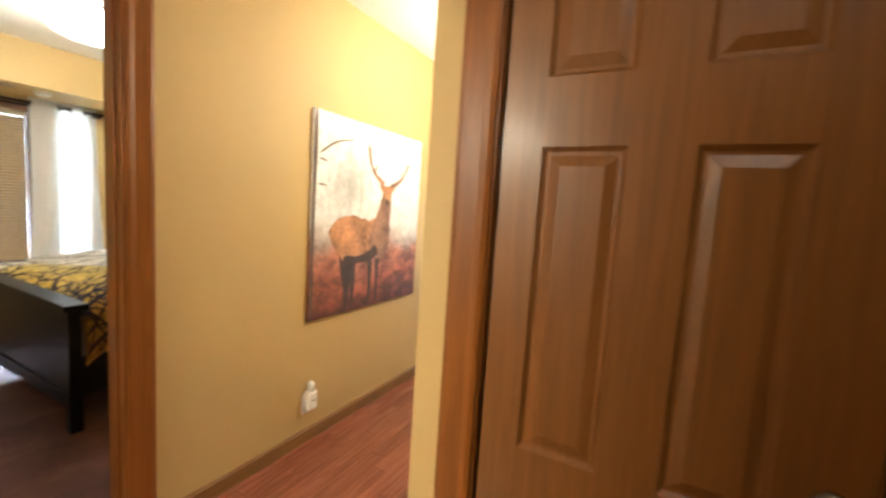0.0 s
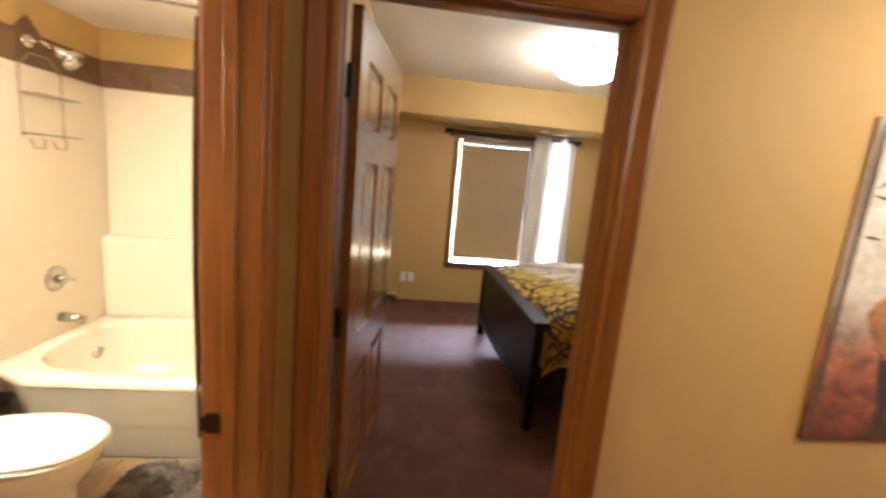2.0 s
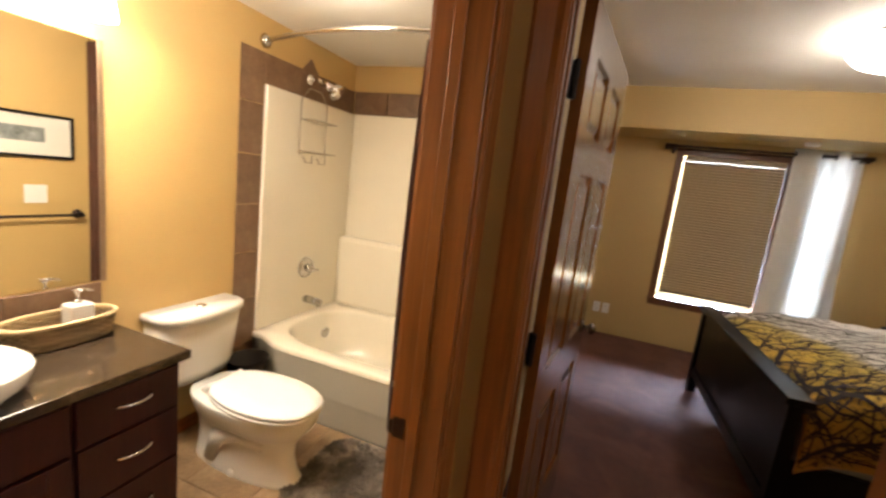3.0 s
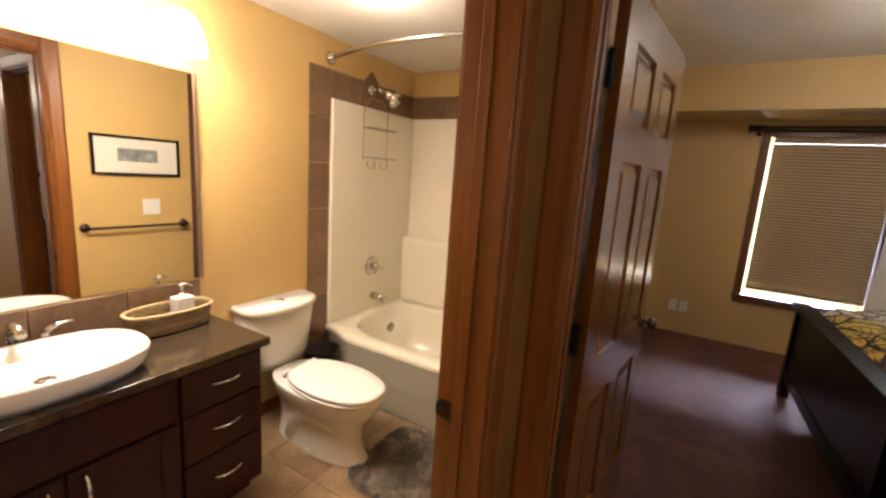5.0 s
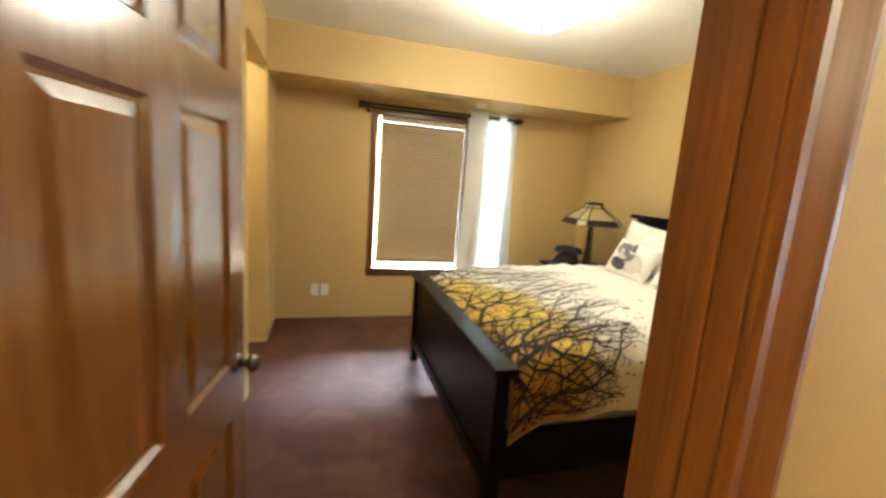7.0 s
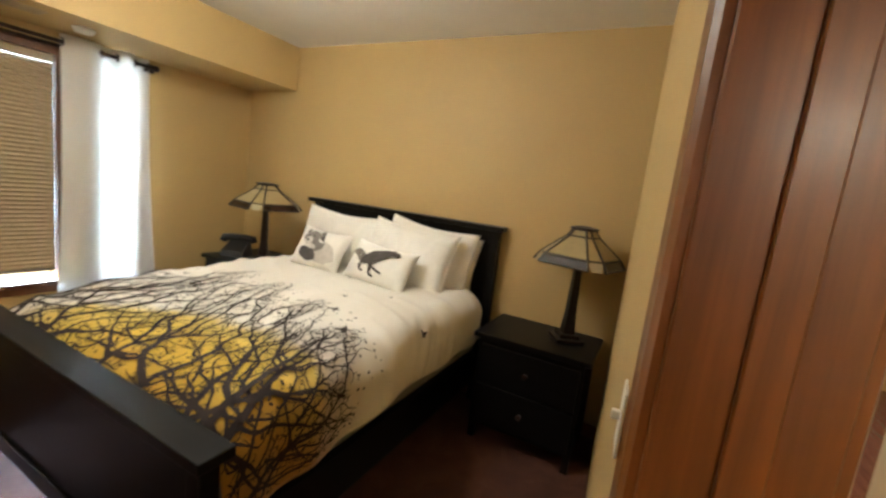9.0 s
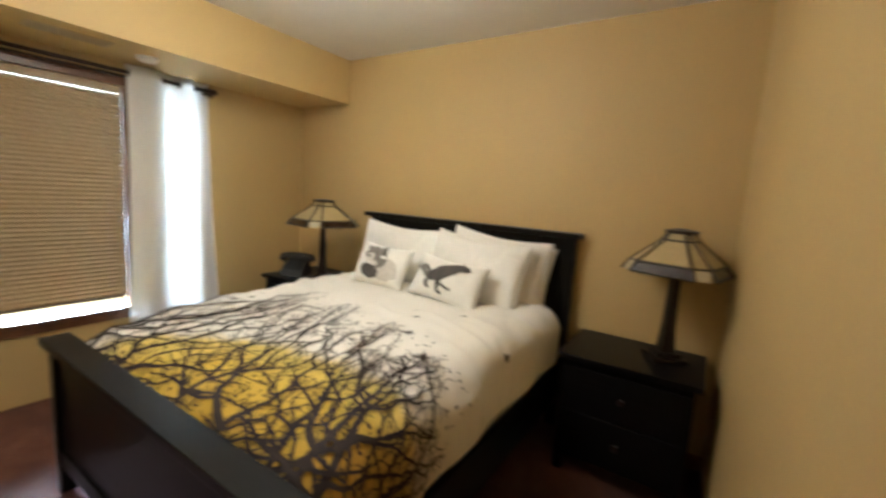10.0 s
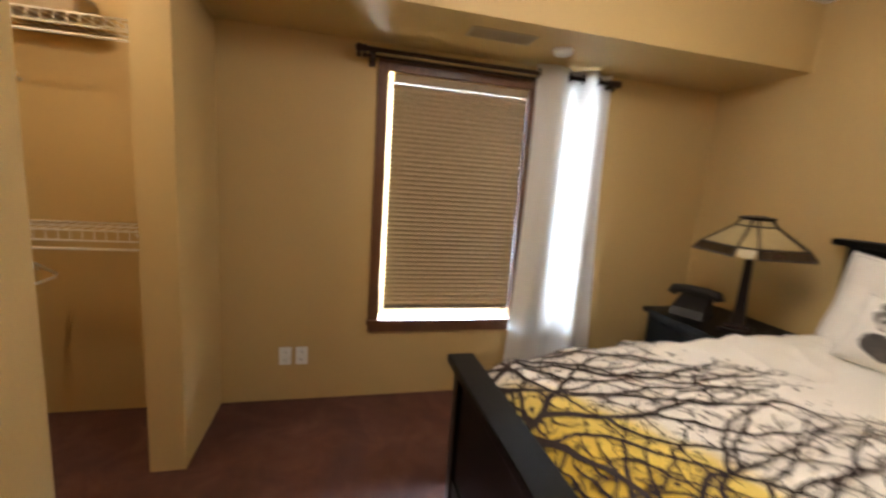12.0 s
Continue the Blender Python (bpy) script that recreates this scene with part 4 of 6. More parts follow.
def shower_rod():
    root = tagged(empty("shower_curtain_rod"), "bowed nickel shower curtain rod", "curtain rod")
    pts = []
    for i in range(25):
        u = i / 24
        y = PLUMB + 0.004 + (TUB_N - PLUMB - 0.008) * u
        pts.append((-2.04 + 0.15 * math.sin(math.pi * u), y, 2.15))
    bm = bmesh.new()
    tube(bm, pts, 0.0125, 12)
    part("rod", bm, NICKEL, root, smooth=True)
    for y, s in ((PLUMB, 1), (TUB_N, -1)):
        bm = bmesh.new()
        rod(bm, (-2.04, y + s * 0.002, 2.15), (-2.03, y + s * 0.03, 2.15), 0.04, 0.022, 22)
        part("flange", bm, NICKEL, root, smooth=True)


shower_rod()


def shower_curtain():
    root = tagged(empty("shower_curtain"), "rust-brown fabric shower curtain bunched at the rod's end", "shower curtain")
    cloth = fabric("rust_curtain_cloth", (0.15, 0.055, 0.028), 0.7, 0.4, 500, 0.25)

    def f(u, v):
        z = 2.12 + (0.16 - 2.12) * v
        y = -0.385 - 0.385 * u
        return (-1.965 + 0.035 * math.sin(u * 44) * (0.7 + 0.3 * v) + 0.02 * u, y - 0.02 * math.sin(v * 3) * u, z)

    bm = bmesh.new()
    grid_surface(bm, 70, 20, f)
    bmesh.ops.solidify(bm, geom=bm.faces[:], thickness=0.002)
    part("cloth", bm, cloth, root, smooth=True)
    for k in range(6):
        y = -0.400 - 0.070 * k
        bm = bmesh.new()
        tube(bm, [(-1.975 + 0.022 * math.cos(a), y, 2.14 + 0.026 * math.sin(a)) for a in [2 * math.pi * i / 14 for i in range(15)]], 0.003, 6)
        part("ring", bm, BRONZE, root, smooth=True)


shower_curtain()


def toilet():
    cx = -1.59
    root = tagged(empty("toilet", (cx, -1.45, 0)), "white two-piece toilet with closed lid", "toilet")
    o = (-cx, 1.45, 0)

    def p(name, bm, mat=PORCELAIN, smooth=True, label=""):
        ahead = (0.024, 0.03, -0.004) if name in ("seat", "lid", "seat_hinge") else (0.024, 0.03, 0.0) if name in ("bowl", "trapway", "bolt_cover") else (0, 0, 0)
        bmesh.ops.translate(bm, verts=bm.verts, vec=Vector(o) + Vector(ahead))
        return part(name, bm, mat, root, label, smooth)

    def dee(z, w, y0, y1, n=36):
        """Outline with a round front and a straighter back."""
        out = []
        for k in range(n):
            a = 2 * math.pi * k / n
            s, c = math.sin(a), math.cos(a)
            y = (y0 + y1) / 2 + (y1 - y0) / 2 * s
            ww = w * (abs(c) ** 0.85 if s > 0 else abs(c) ** 0.55)
            out.append((cx + math.copysign(ww, c), y, z))
        return out

    bm = bmesh.new()
    skin(bm, [dee(0.0, 0.112, -1.66, -1.045), dee(0.025, 0.110, -1.66, -1.05), dee(0.06, 0.098, -1.655, -1.075), dee(0.14, 0.090, -1.65, -1.095), dee(0.21, 0.100, -1.66, -1.085), dee(0.26, 0.130, -1.66, -1.045), dee(0.315, 0.160, -1.66, -1.005), dee(0.36, 0.174, -1.66, -0.99), dee(0.377, 0.172, -1.66, -0.992)])
    p("bowl", bm)
    bm = bmesh.new()
    skin(bm, [dee(0.379, 0.174, -1.53, -0.985), dee(0.388, 0.179, -1.53, -0.979), dee(0.396, 0.177, -1.53, -0.981)])
    p("seat", bm, PLASTIC)
    bm = bmesh.new()
    skin(bm, [dee(0.400, 0.172, -1.532, -0.987), dee(0.411, 0.178, -1.532, -0.979), dee(0.421, 0.170, -1.53, -0.989), dee(0.425, 0.11, -1.51, -1.05)])
    p("lid", bm, PLASTIC)
    # trapway bulge on each side of the foot
    for s in (-1, 1):
        bm = bmesh.new()
        tube(bm, [(cx + s * 0.06, -1.20, 0.20), (cx + s * 0.074, -1.34, 0.235), (cx + s * 0.074, -1.47, 0.17), (cx + s * 0.07, -1.51, 0.05)], [0.035, 0.048, 0.048, 0.045], 14)
        p("trapway", bm)
    for x in (-0.08, 0.08):
        bm = bmesh.new()
        rod(bm, (cx + x - 0.03, -1.54, 0.404), (cx + x + 0.03, -1.54, 0.404), 0.014, None, 12)
        p("seat_hinge", bm, PLASTIC)

    def tank(z, w, d):
        pts = []
        for k in range(36):
            a = 2 * math.pi * k / 36
            c, s = math.cos(a), math.sin(a)
            x = w * math.copysign(abs(c) ** 0.35, c)
            y = (PLUMB + 0.012) if s < -0.02 else (PLUMB + 0.012) + d * (0.72 + 0.28 * (1 - (x / w) ** 2)) * min(1.0, abs(s) ** 0.25)
            pts.append((cx + x, y, z))
        return pts

    bm = bmesh.new()
    skin(bm, [tank(0.365, 0.185, 0.155), tank(0.42, 0.20, 0.17), tank(0.58, 0.215, 0.19), tank(0.695, 0.222, 0.20)])
    p("tank", bm)
    bm = bmesh.new()
    skin(bm, [tank(0.696, 0.228, 0.212), tank(0.702, 0.236, 0.220), tank(0.726, 0.236, 0.220), tank(0.735, 0.226, 0.210)])
    p("tank_lid", bm)
    bm = bmesh.new()
    rod(bm, (cx, PLUMB + 0.11, 0.735), (cx, PLUMB + 0.11, 0.741), 0.024, None, 22)
    p("flush_button", bm, CHROME)
    bm = bmesh.new()
    rod(bm, (cx + 0.195, -1.655, 0.55), (cx + 0.235, -1.655, 0.55), 0.015, None, 16)
    ball(bm, (cx + 0.235, -1.655, 0.55), 0.018)
    p("side_knob", bm, CHROME)
    for s in (-1, 1):
        bm = bmesh.new()
        ball(bm, (cx + s * 0.102, -1.36, 0.022), 0.020, 0.8, 1.1, 1.1)
        p("bolt_cover", bm, PLASTIC)


toilet()

V_TOP, V_X1, V_FRONT = 0.755, -1.20, -1.27


def vanity():
    root = tagged(empty("vanity_cabinet", (-0.5, -1.54, 0)), "espresso wooden bathroom vanity with drawers and doors", "vanity")
    o = (0.5, 1.54, 0)

    def p(name, bm, mat=ESPRESSO, parent=root, label=""):
        bmesh.ops.translate(bm, verts=bm.verts, vec=o)
        return part(name, bm, mat, parent, label)

    x0, x1, f = V_X1 + 0.025, 0.38, V_FRONT - 0.035
    p("carcass", boxes((x0, x1, PLUMB + 0.003, f - 0.001, 0.09, V_TOP - 0.036), (x0 + 0.02, x1, PLUMB + 0.003, f - 0.06, 0, 0.09)))

    def pull(parent, a, b):
        bm = bmesh.new()
        a, b = Vector(a), Vector(b)
        pts = [a + (b - a) * u + Vector((0, 0.030 * math.sin(math.pi * u) ** 0.6 + 0.001, 0)) for u in [i / 12 for i in range(13)]]
        tube(bm, pts, 0.0055, 8)
        bmesh.ops.translate(bm, verts=bm.verts, vec=o)
        part("pull", bm, NICKEL, parent, "curved nickel pull", True)

    dx1 = -0.83
    for z0, z1 in ((0.545, 0.705), (0.34, 0.535), (0.11, 0.33)):
        d = p("drawer", boxes((x0 + 0.012, dx1 - 0.008, f, f + 0.019, z0, z1), bevel=0.003))
        zc = (z0 + z1) / 2 + 0.015
        pull(d, (-1.06, f + 0.019, zc), (-0.94, f + 0.019, zc))
    p("apron_panel", boxes((dx1 + 0.008, x1 - 0.01, f, f + 0.019, 0.545, 0.705), bevel=0.003))
    for a, b, px in ((dx1 + 0.008, -0.505, -0.545), (-0.495, -0.165, -0.455), (-0.155, x1 - 0.01, 0.12)):
        d = p("door", boxes((a, b, f, f + 0.012, 0.11, 0.53), bevel=0.002))
        for u in (a, b - 0.06):
            p("stile", boxes((u, u + 0.06, f + 0.012, f + 0.020, 0.11, 0.53), bevel=0.002), ESPRESSO, d)
        for w in (0.11, 0.47):
            p("rail", boxes((a + 0.061, b - 0.061, f + 0.012, f + 0.0195, w, w + 0.06), bevel=0.002), ESPRESSO, d)
        pull(d, (px, f + 0.020, 0.40), (px, f + 0.020, 0.51))


vanity()
tagged(link_mesh("granite_countertop", boxes((V_X1, 0.39, PLUMB + 0.002, V_FRONT, V_TOP - 0.035, V_TOP), bevel=0.003), COUNTER), "polished dark granite vanity top", "countertop")
splash = tagged(empty("backsplash"), "brown stone tile backsplash under the mirror", "backsplash", kind="structure")
for k in range(5):
    x0 = V_X1 + k * 0.31
    tile_piece(splash, x0, x0 + 0.31 - 0.003, PLUMB + 0.002, PLUMB + 0.016, V_TOP + 0.001, 0.915, STONE_TILE)

bm = bmesh.new()
cxs, cys = -0.53, -1.48
skin(bm, [oval(cxs, cys, z, rx, ry, 48, 2.5) for z, rx, ry in ((V_TOP + 0.001, 0.245, 0.165), (V_TOP + 0.03, 0.268, 0.188), (V_TOP + 0.075, 0.280, 0.200), (V_TOP + 0.082, 0.277, 0.197), (V_TOP + 0.080, 0.258, 0.178), (V_TOP + 0.045, 0.235, 0.155), (V_TOP + 0.010, 0.16, 0.10))])
the_sink = tagged(link_mesh("vessel_sink", bm, PORCELAIN, True), "white oval vessel sink standing on the vanity top", "sink")
bm = bmesh.new()
skin(bm, [oval(cxs, cys, z, k, k, 24, 2) for z, k in ((V_TOP + 0.0105, 0.030), (V_TOP + 0.0145, 0.028), (V_TOP + 0.0150, 0.016), (V_TOP + 0.0120, 0.012))])
part("drain", bm, CHROME, the_sink, "chrome drain ring", True)


def faucet():
    root = tagged(empty("faucet", (-0.52, -1.725, V_TOP)), "chrome two-handle faucet behind the sink", "faucet")
    part("base_plate", boxes((-0.11, 0.11, -0.025, 0.025, 0.001, 0.02), bevel=0.006), CHROME, root)
    bm = bmesh.new()
    tube(bm, [(0, 0, 0.02), (0, 0, 0.10), (0, 0.015, 0.135), (0, 0.06, 0.145), (0, 0.11, 0.125)], [0.022, 0.018, 0.017, 0.016, 0.014], 14)
    part("spout", bm, CHROME, root, smooth=True)
    for s in (-1, 1):
        bm = bmesh.new()
        rod(bm, (s * 0.085, 0, 0.02), (s * 0.085, 0, 0.085), 0.020, 0.015, 18)
        tube(bm, [(s * 0.085, 0, 0.09), (s * 0.12, 0.004, 0.105), (s * 0.165, 0.010, 0.112)], [0.014, 0.010, 0.007], 10)
        part("lever", bm, CHROME, root, smooth=True)


faucet()


def basket():
    root = tagged(empty("wicker_basket", (-1.0, -1.675, V_TOP + 0.001)), "shallow oval wicker basket on the vanity top", "basket")
    wick = wood("wicker", (0.12, 0.075, 0.03), (0.36, 0.25, 0.12), "x", 0.7, 0.0)
    bm = bmesh.new()
    for i in range(9):
        z = 0.006 + i * 0.009
        k = 1 + 0.012 * i
        ring = oval(0, 0, z, 0.150 * k, 0.072 * k, 40, 2.6)
        ring = [(x * (1 + 0.012 * (-1) ** (j + i)), y * (1 + 0.03 * (-1) ** (j + i)), zz) for j, (x, y, zz) in enumerate(ring)]
        tube(bm, ring + ring[:1], 0.0050, 6)
    part("weave", bm, wick, root)
    bm = bmesh.new()
    ring = oval(0, 0, 0.088, 0.170, 0.084, 40, 2.6)
    tube(bm, ring + ring[:1], 0.0075, 8)
    part("rim", bm, plain("pale_rim", (0.48, 0.36, 0.19), 0.7), root, smooth=True)
    bm = bmesh.new()
    skin(bm, [oval(0, 0, 0.0, 0.146, 0.066, 40, 2.6), oval(0, 0, 0.005, 0.146, 0.066, 40, 2.6)])
    part("bottom", bm, wick, root)


basket()


def soap_pump():
    root = tagged(empty("soap_dispenser", (-1.065, -1.70, V_TOP + 0.008)), "white square soap dispenser with chrome pump in the basket", "soap dispenser")
    part("bottle", boxes((-0.038, 0.038, -0.032, 0.032, 0, 0.115), bevel=0.006), PLASTIC, root)
    bm = bmesh.new()
    rod(bm, (0, 0, 0.115), (0, 0, 0.128), 0.016, 0.014, 16)
    rod(bm, (0, 0, 0.128), (0, 0, 0.160), 0.006, None, 10)
    tube(bm, [(0.012, 0, 0.163), (-0.02, 0, 0.166), (-0.048, 0, 0.156)], [0.008, 0.006, 0.004], 8)
    part("pump", bm, CHROME, root, smooth=True)


soap_pump()
tagged(link_mesh("soap_bar", boxes((-1.0, -0.93, -1.70, -1.655, V_TOP + 0.008, V_TOP + 0.03), bevel=0.008), PLASTIC), "pale soap bar lying in the basket", "soap")

mirror = tagged(empty("wall_mirror"), "large frameless mirror above the vanity", "mirror")
part("mirror_glass", boxes((V_X1 - 0.0, 0.38, PLUMB + 0.004, PLUMB + 0.008, 0.922, 1.868)), MIRROR, mirror)
bm = bmesh.new()
box(bm, V_X1 - 0.022, V_X1 - 0.001, PLUMB + 0.002, PLUMB + 0.012, 0.918, 1.872, 0.002, 1)
part("edge_strip", bm, plain("mirror_edge_bronze", (0.28, 0.20, 0.13), 0.3, 0.6), mirror)


def vanity_light():
    root = tagged(empty("vanity_light"), "lit vanity light bar with frosted glass shades", "wall lamp")
    part("back_plate", boxes((-1.20, -0.58, PLUMB + 0.002, PLUMB + 0.025, 1.95, 2.05), bevel=0.006), NICKEL, root)
    lit = glow("lit_frosted_glass", (1.0, 0.88, 0.68), 45)
    for x in (-1.11, -0.89, -0.67):
        bm = bmesh.new()
        lathe(bm, [(0.045, 0.15), (0.075, 0.11), (0.092, 0.04), (0.098, 0.0), (0.088, 0.002), (0.060, 0.10), (0.0, 0.13)], (x, PLUMB + 0.10, 1.925), 24)
        part("shade", bm, lit, root, smooth=True)
        bm = bmesh.new()
        tube(bm, [(x, PLUMB + 0.02, 2.0), (x, PLUMB + 0.07, 2.05), (x, PLUMB + 0.10, 2.05)], 0.010, 10)
        part("arm", bm, NICKEL, root, smooth=True)


vanity_light()


def ceiling_fan():
    root = tagged(empty("exhaust_fan", (-1.62, -1.12, BATH_CEIL)), "square white exhaust fan grille in the ceiling", "exhaust fan")
    part("frame", boxes((-0.15, 0.15, -0.15, -0.13, -0.018, -0.001), (-0.15, 0.15, 0.13, 0.15, -0.018, -0.001), (-0.15, -0.13, -0.13, 0.13, -0.018, -0.001), (0.13, 0.15, -0.13, 0.13, -0.018, -0.001)), PLASTIC, root)
    for k in range(11):
        y = -0.12 + 0.024 * k
        part("slat", boxes((-0.13, 0.13, y - 0.007, y + 0.007, -0.014, -0.004)), PLASTIC, root)


ceiling_fan()

# seen in the mirror: wall opposite
IN_Y = BATH_IN - 0.012


def framed_print():
    root = tagged(empty("framed_print"), "long dark framed print with a pale mat", "picture")
    x0, x1, z0, z1 = -1.86, -1.31, 1.345, 1.615
    part("frame", boxes((x0, x1, IN_Y - 0.022, IN_Y - 0.001, z0, z0 + 0.016), (x0, x1, IN_Y - 0.022, IN_Y - 0.001, z1 - 0.016, z1), (x0, x0 + 0.016, IN_Y - 0.022, IN_Y - 0.001, z0 + 0.016, z1 - 0.016), (x1 - 0.016, x1, IN_Y - 0.022, IN_Y - 0.001, z0 + 0.016, z1 - 0.016)), BLACK_WOOD, root)
    part("mat_board", boxes((x0 + 0.016, x1 - 0.016, IN_Y - 0.012, IN_Y - 0.002, z0 + 0.016, z1 - 0.016)), plain("mat_board", (0.70, 0.67, 0.60), 0.8, vary=0.02), root)
    part("image", boxes((-1.71, -1.46, IN_Y - 0.0135, IN_Y - 0.0125, 1.44, 1.53)), mottled("landscape_print", [(0.3, (0.05, 0.05, 0.05)), (0.5, (0.22, 0.24, 0.22)), (0.75, (0.42, 0.46, 0.48))], 14, 0.5, 0.05), root)


framed_print()
sw = tagged(empty("light_switch"), "double white light switch plate", "light switch")
part("plate", boxes((-1.715, -1.60, IN_Y - 0.007, IN_Y - 0.001, 1.06, 1.175), bevel=0.002), PLASTIC, sw)
for x in (-1.685, -1.63):
    part("rocker", boxes((x - 0.015, x + 0.015, IN_Y - 0.010, IN_Y - 0.007, 1.085, 1.15), bevel=0.001), PLASTIC, sw)
tb = tagged(empty("towel_bar"), "dark bronze towel bar on the wall", "towel bar")
bm = bmesh.new()
rod(bm, (-1.88, IN_Y - 0.06, 0.985), (-1.245, IN_Y - 0.06, 0.985), 0.009, None, 12)
part("bar", bm, BRONZE, tb, smooth=True)
for x in (-1.875, -1.25):
    bm = bmesh.new()
    rod(bm, (x, IN_Y - 0.001, 0.985), (x, IN_Y - 0.015, 0.985), 0.030, 0.026, 20)
    rod(bm, (x, IN_Y - 0.015, 0.985), (x, IN_Y - 0.068, 0.985), 0.013, None, 14)
    part("post", bm, BRONZE, tb, smooth=True)

# waste bin and mat
bm = bmesh.new()
lathe(bm, [(0.0, 0.002), (0.085, 0.002), (0.108, 0.35), (0.113, 0.355), (0.106, 0.35), (0.086, 0.012), (0.0, 0.012)], (-1.865, -1.66, 0.0125), 28)
tagged(link_mesh("waste_bin", bm, plain("dark_bin", (0.02, 0.016, 0.014), 0.5), True), "small dark waste bin between toilet and tub", "waste bin")


def bath_mat():
    rng = random.Random(5)
    shag = mottled("grey_shag", [(0.34, (0.07, 0.058, 0.048)), (0.5, (0.17, 0.145, 0.12)), (0.66, (0.42, 0.36, 0.29))], 7, 0.95, 1.0, 200)
    bm = bmesh.new()
    x0, x1, y0, y1 = -1.96, -1.42, -1.06, -0.42
    for _ in range(15000):
        x, y = rng.uniform(x0, x1), rng.uniform(y0, y1)
        # rounded corners
        dx, dy = max(0, abs(x - (x0 + x1) / 2) - (x1 - x0) / 2 + 0.12), max(0, abs(y - (y0 + y1) / 2) - (y1 - y0) / 2 + 0.12)
        if math.hypot(dx, dy) > 0.12:
            continue
        a = rng.uniform(0, 6.28)
        lean = rng.uniform(0.008, 0.022)
        h = rng.uniform(0.012, 0.022)
        w = 0.006
        c, s = math.cos(a), math.sin(a)
        p = [bm.verts.new((x - s * w, y + c * w, 0.014)), bm.verts.new((x + s * w, y - c * w, 0.014)), bm.verts.new((x + c * lean + s * w * 0.5, y + s * lean - c * w * 0.5, 0.014 + h)), bm.verts.new((x + c * lean - s * w * 0.5, y + s * lean + c * w * 0.5, 0.014 + h))]
        bm.faces.new(p)
    root = tagged(empty("bath_mat"), "dark grey shaggy bath mat on the tiles", "bath mat")
    part("shag", bm, shag, root)
    base = bmesh.new()
    skin(base, [oval((x0 + x1) / 2, (y0 + y1) / 2, z, (x1 - x0) / 2, (y1 - y0) / 2, 40, 6) for z in (0.0125, 0.020)])
    part("backing", base, shag, root)


bath_mat()

# ---------------------------------------------------------------- bedroom things
def ceiling_light(name, x, y, z, r, label, strength):
    root = tagged(empty(name, (x, y, z)), label, "ceiling lamp")
    bm = bmesh.new()
    lathe(bm, [(0.0, -0.001), (r * 0.75, -0.001), (r * 0.80, -0.02), (r * 0.74, -0.035), (0.0, -0.035)], seg=36)
    part("canopy", bm, BRONZE, root, smooth=True)
    bm = bmesh.new()
    lathe(bm, [(r * 0.98, -0.04), (r, -0.055), (r * 0.95, -0.10), (r * 0.80, -0.145), (r * 0.55, -0.175), (r * 0.28, -0.190), (0.0, -0.194)], seg=40)
    part("glass_dome", bm, glow("lit_alabaster_" + name, (1.0, 0.92, 0.78), strength), root, smooth=True).visible_shadow = False
    bm = bmesh.new()
    lathe(bm, [(0.0, -0.231), (0.008, -0.226), (0.014, -0.214), (0.008, -0.204), (0.018, -0.196), (0.018, -0.192), (0.0, -0.192)], seg=16)
    part("finial", bm, BRONZE, root, smooth=True)
    for k in range(3):
        a = 2 * math.pi * k / 3 + 0.5
        bm = bmesh.new()
        rod(bm, (r * 0.99 * math.cos(a), r * 0.99 * math.sin(a), -0.012), (r * 0.99 * math.cos(a), r * 0.99 * math.sin(a), -0.06), 0.006, None, 8)
        part("clip", bm, BRONZE, root)


ceiling_light("bedroom_ceiling_light", -3.2, 1.5, CEIL_Z, 0.27, "lit frosted dome ceiling light with bronze finial", 30)
ceiling_light("hall_ceiling_light", -0.62, 2.45, HALL_CEIL, 0.17, "lit frosted dome ceiling light in the hall", 14)
# the entry dome is added out of view, to go with the fill there
ceiling_light("entry_fill_dome", 0.75, 0.3, HALL_CEIL, 0.15, "unseen lit frosted dome added in the entry as fill", 8)


def nightstand(x0, x1, y0, y1, h, label):
    root = tagged(empty("nightstand", ((x0 + x1) / 2, (y0 + y1) / 2, 0)), label, "nightstand", "nightstands beside the bed")
    w, d = (x1 - x0) / 2, (y1 - y0) / 2
    part("top", boxes((-w, w, -d, d, h - 0.03, h), bevel=0.004), BLACK_WOOD, root)
    part("body", boxes((-w + 0.03, w - 0.03, -d + 0.025, d - 0.01, 0.10, h - 0.03), bevel=0.003), BLACK_WOOD, root)
    for sx in (-1, 1):
        for sy in (-1, 1):
            a, b = sx * (w - 0.05), sy * (d - 0.05)
            part("leg", boxes((a - 0.02, a + 0.02, b - 0.02, b + 0.02, 0, 0.10), bevel=0.002), BLACK_WOOD, root)
    n = 2
    for k in range(n):
        z0 = 0.13 + k * (h - 0.18) / n
        z1 = z0 + (h - 0.18) / n - 0.015
        dr = part("drawer", boxes((-w + 0.05, w - 0.05, -d + 0.010, -d + 0.025, z0, z1), bevel=0.003), BLACK_WOOD, root)
        bm = bmesh.new()
        rod(bm, (0, -d + 0.010, (z0 + z1) / 2), (0, -d - 0.012, (z0 + z1) / 2), 0.013, 0.017, 16)
        part("knob", bm, BRONZE, dr, smooth=True)


nightstand(-2.24, -1.56, 2.64, 3.15, 0.68, "black-brown wooden nightstand with a lamp on it")
nightstand(-4.78, -4.18, 2.55, 3.15, 0.70, "black-brown wooden nightstand in the window corner")


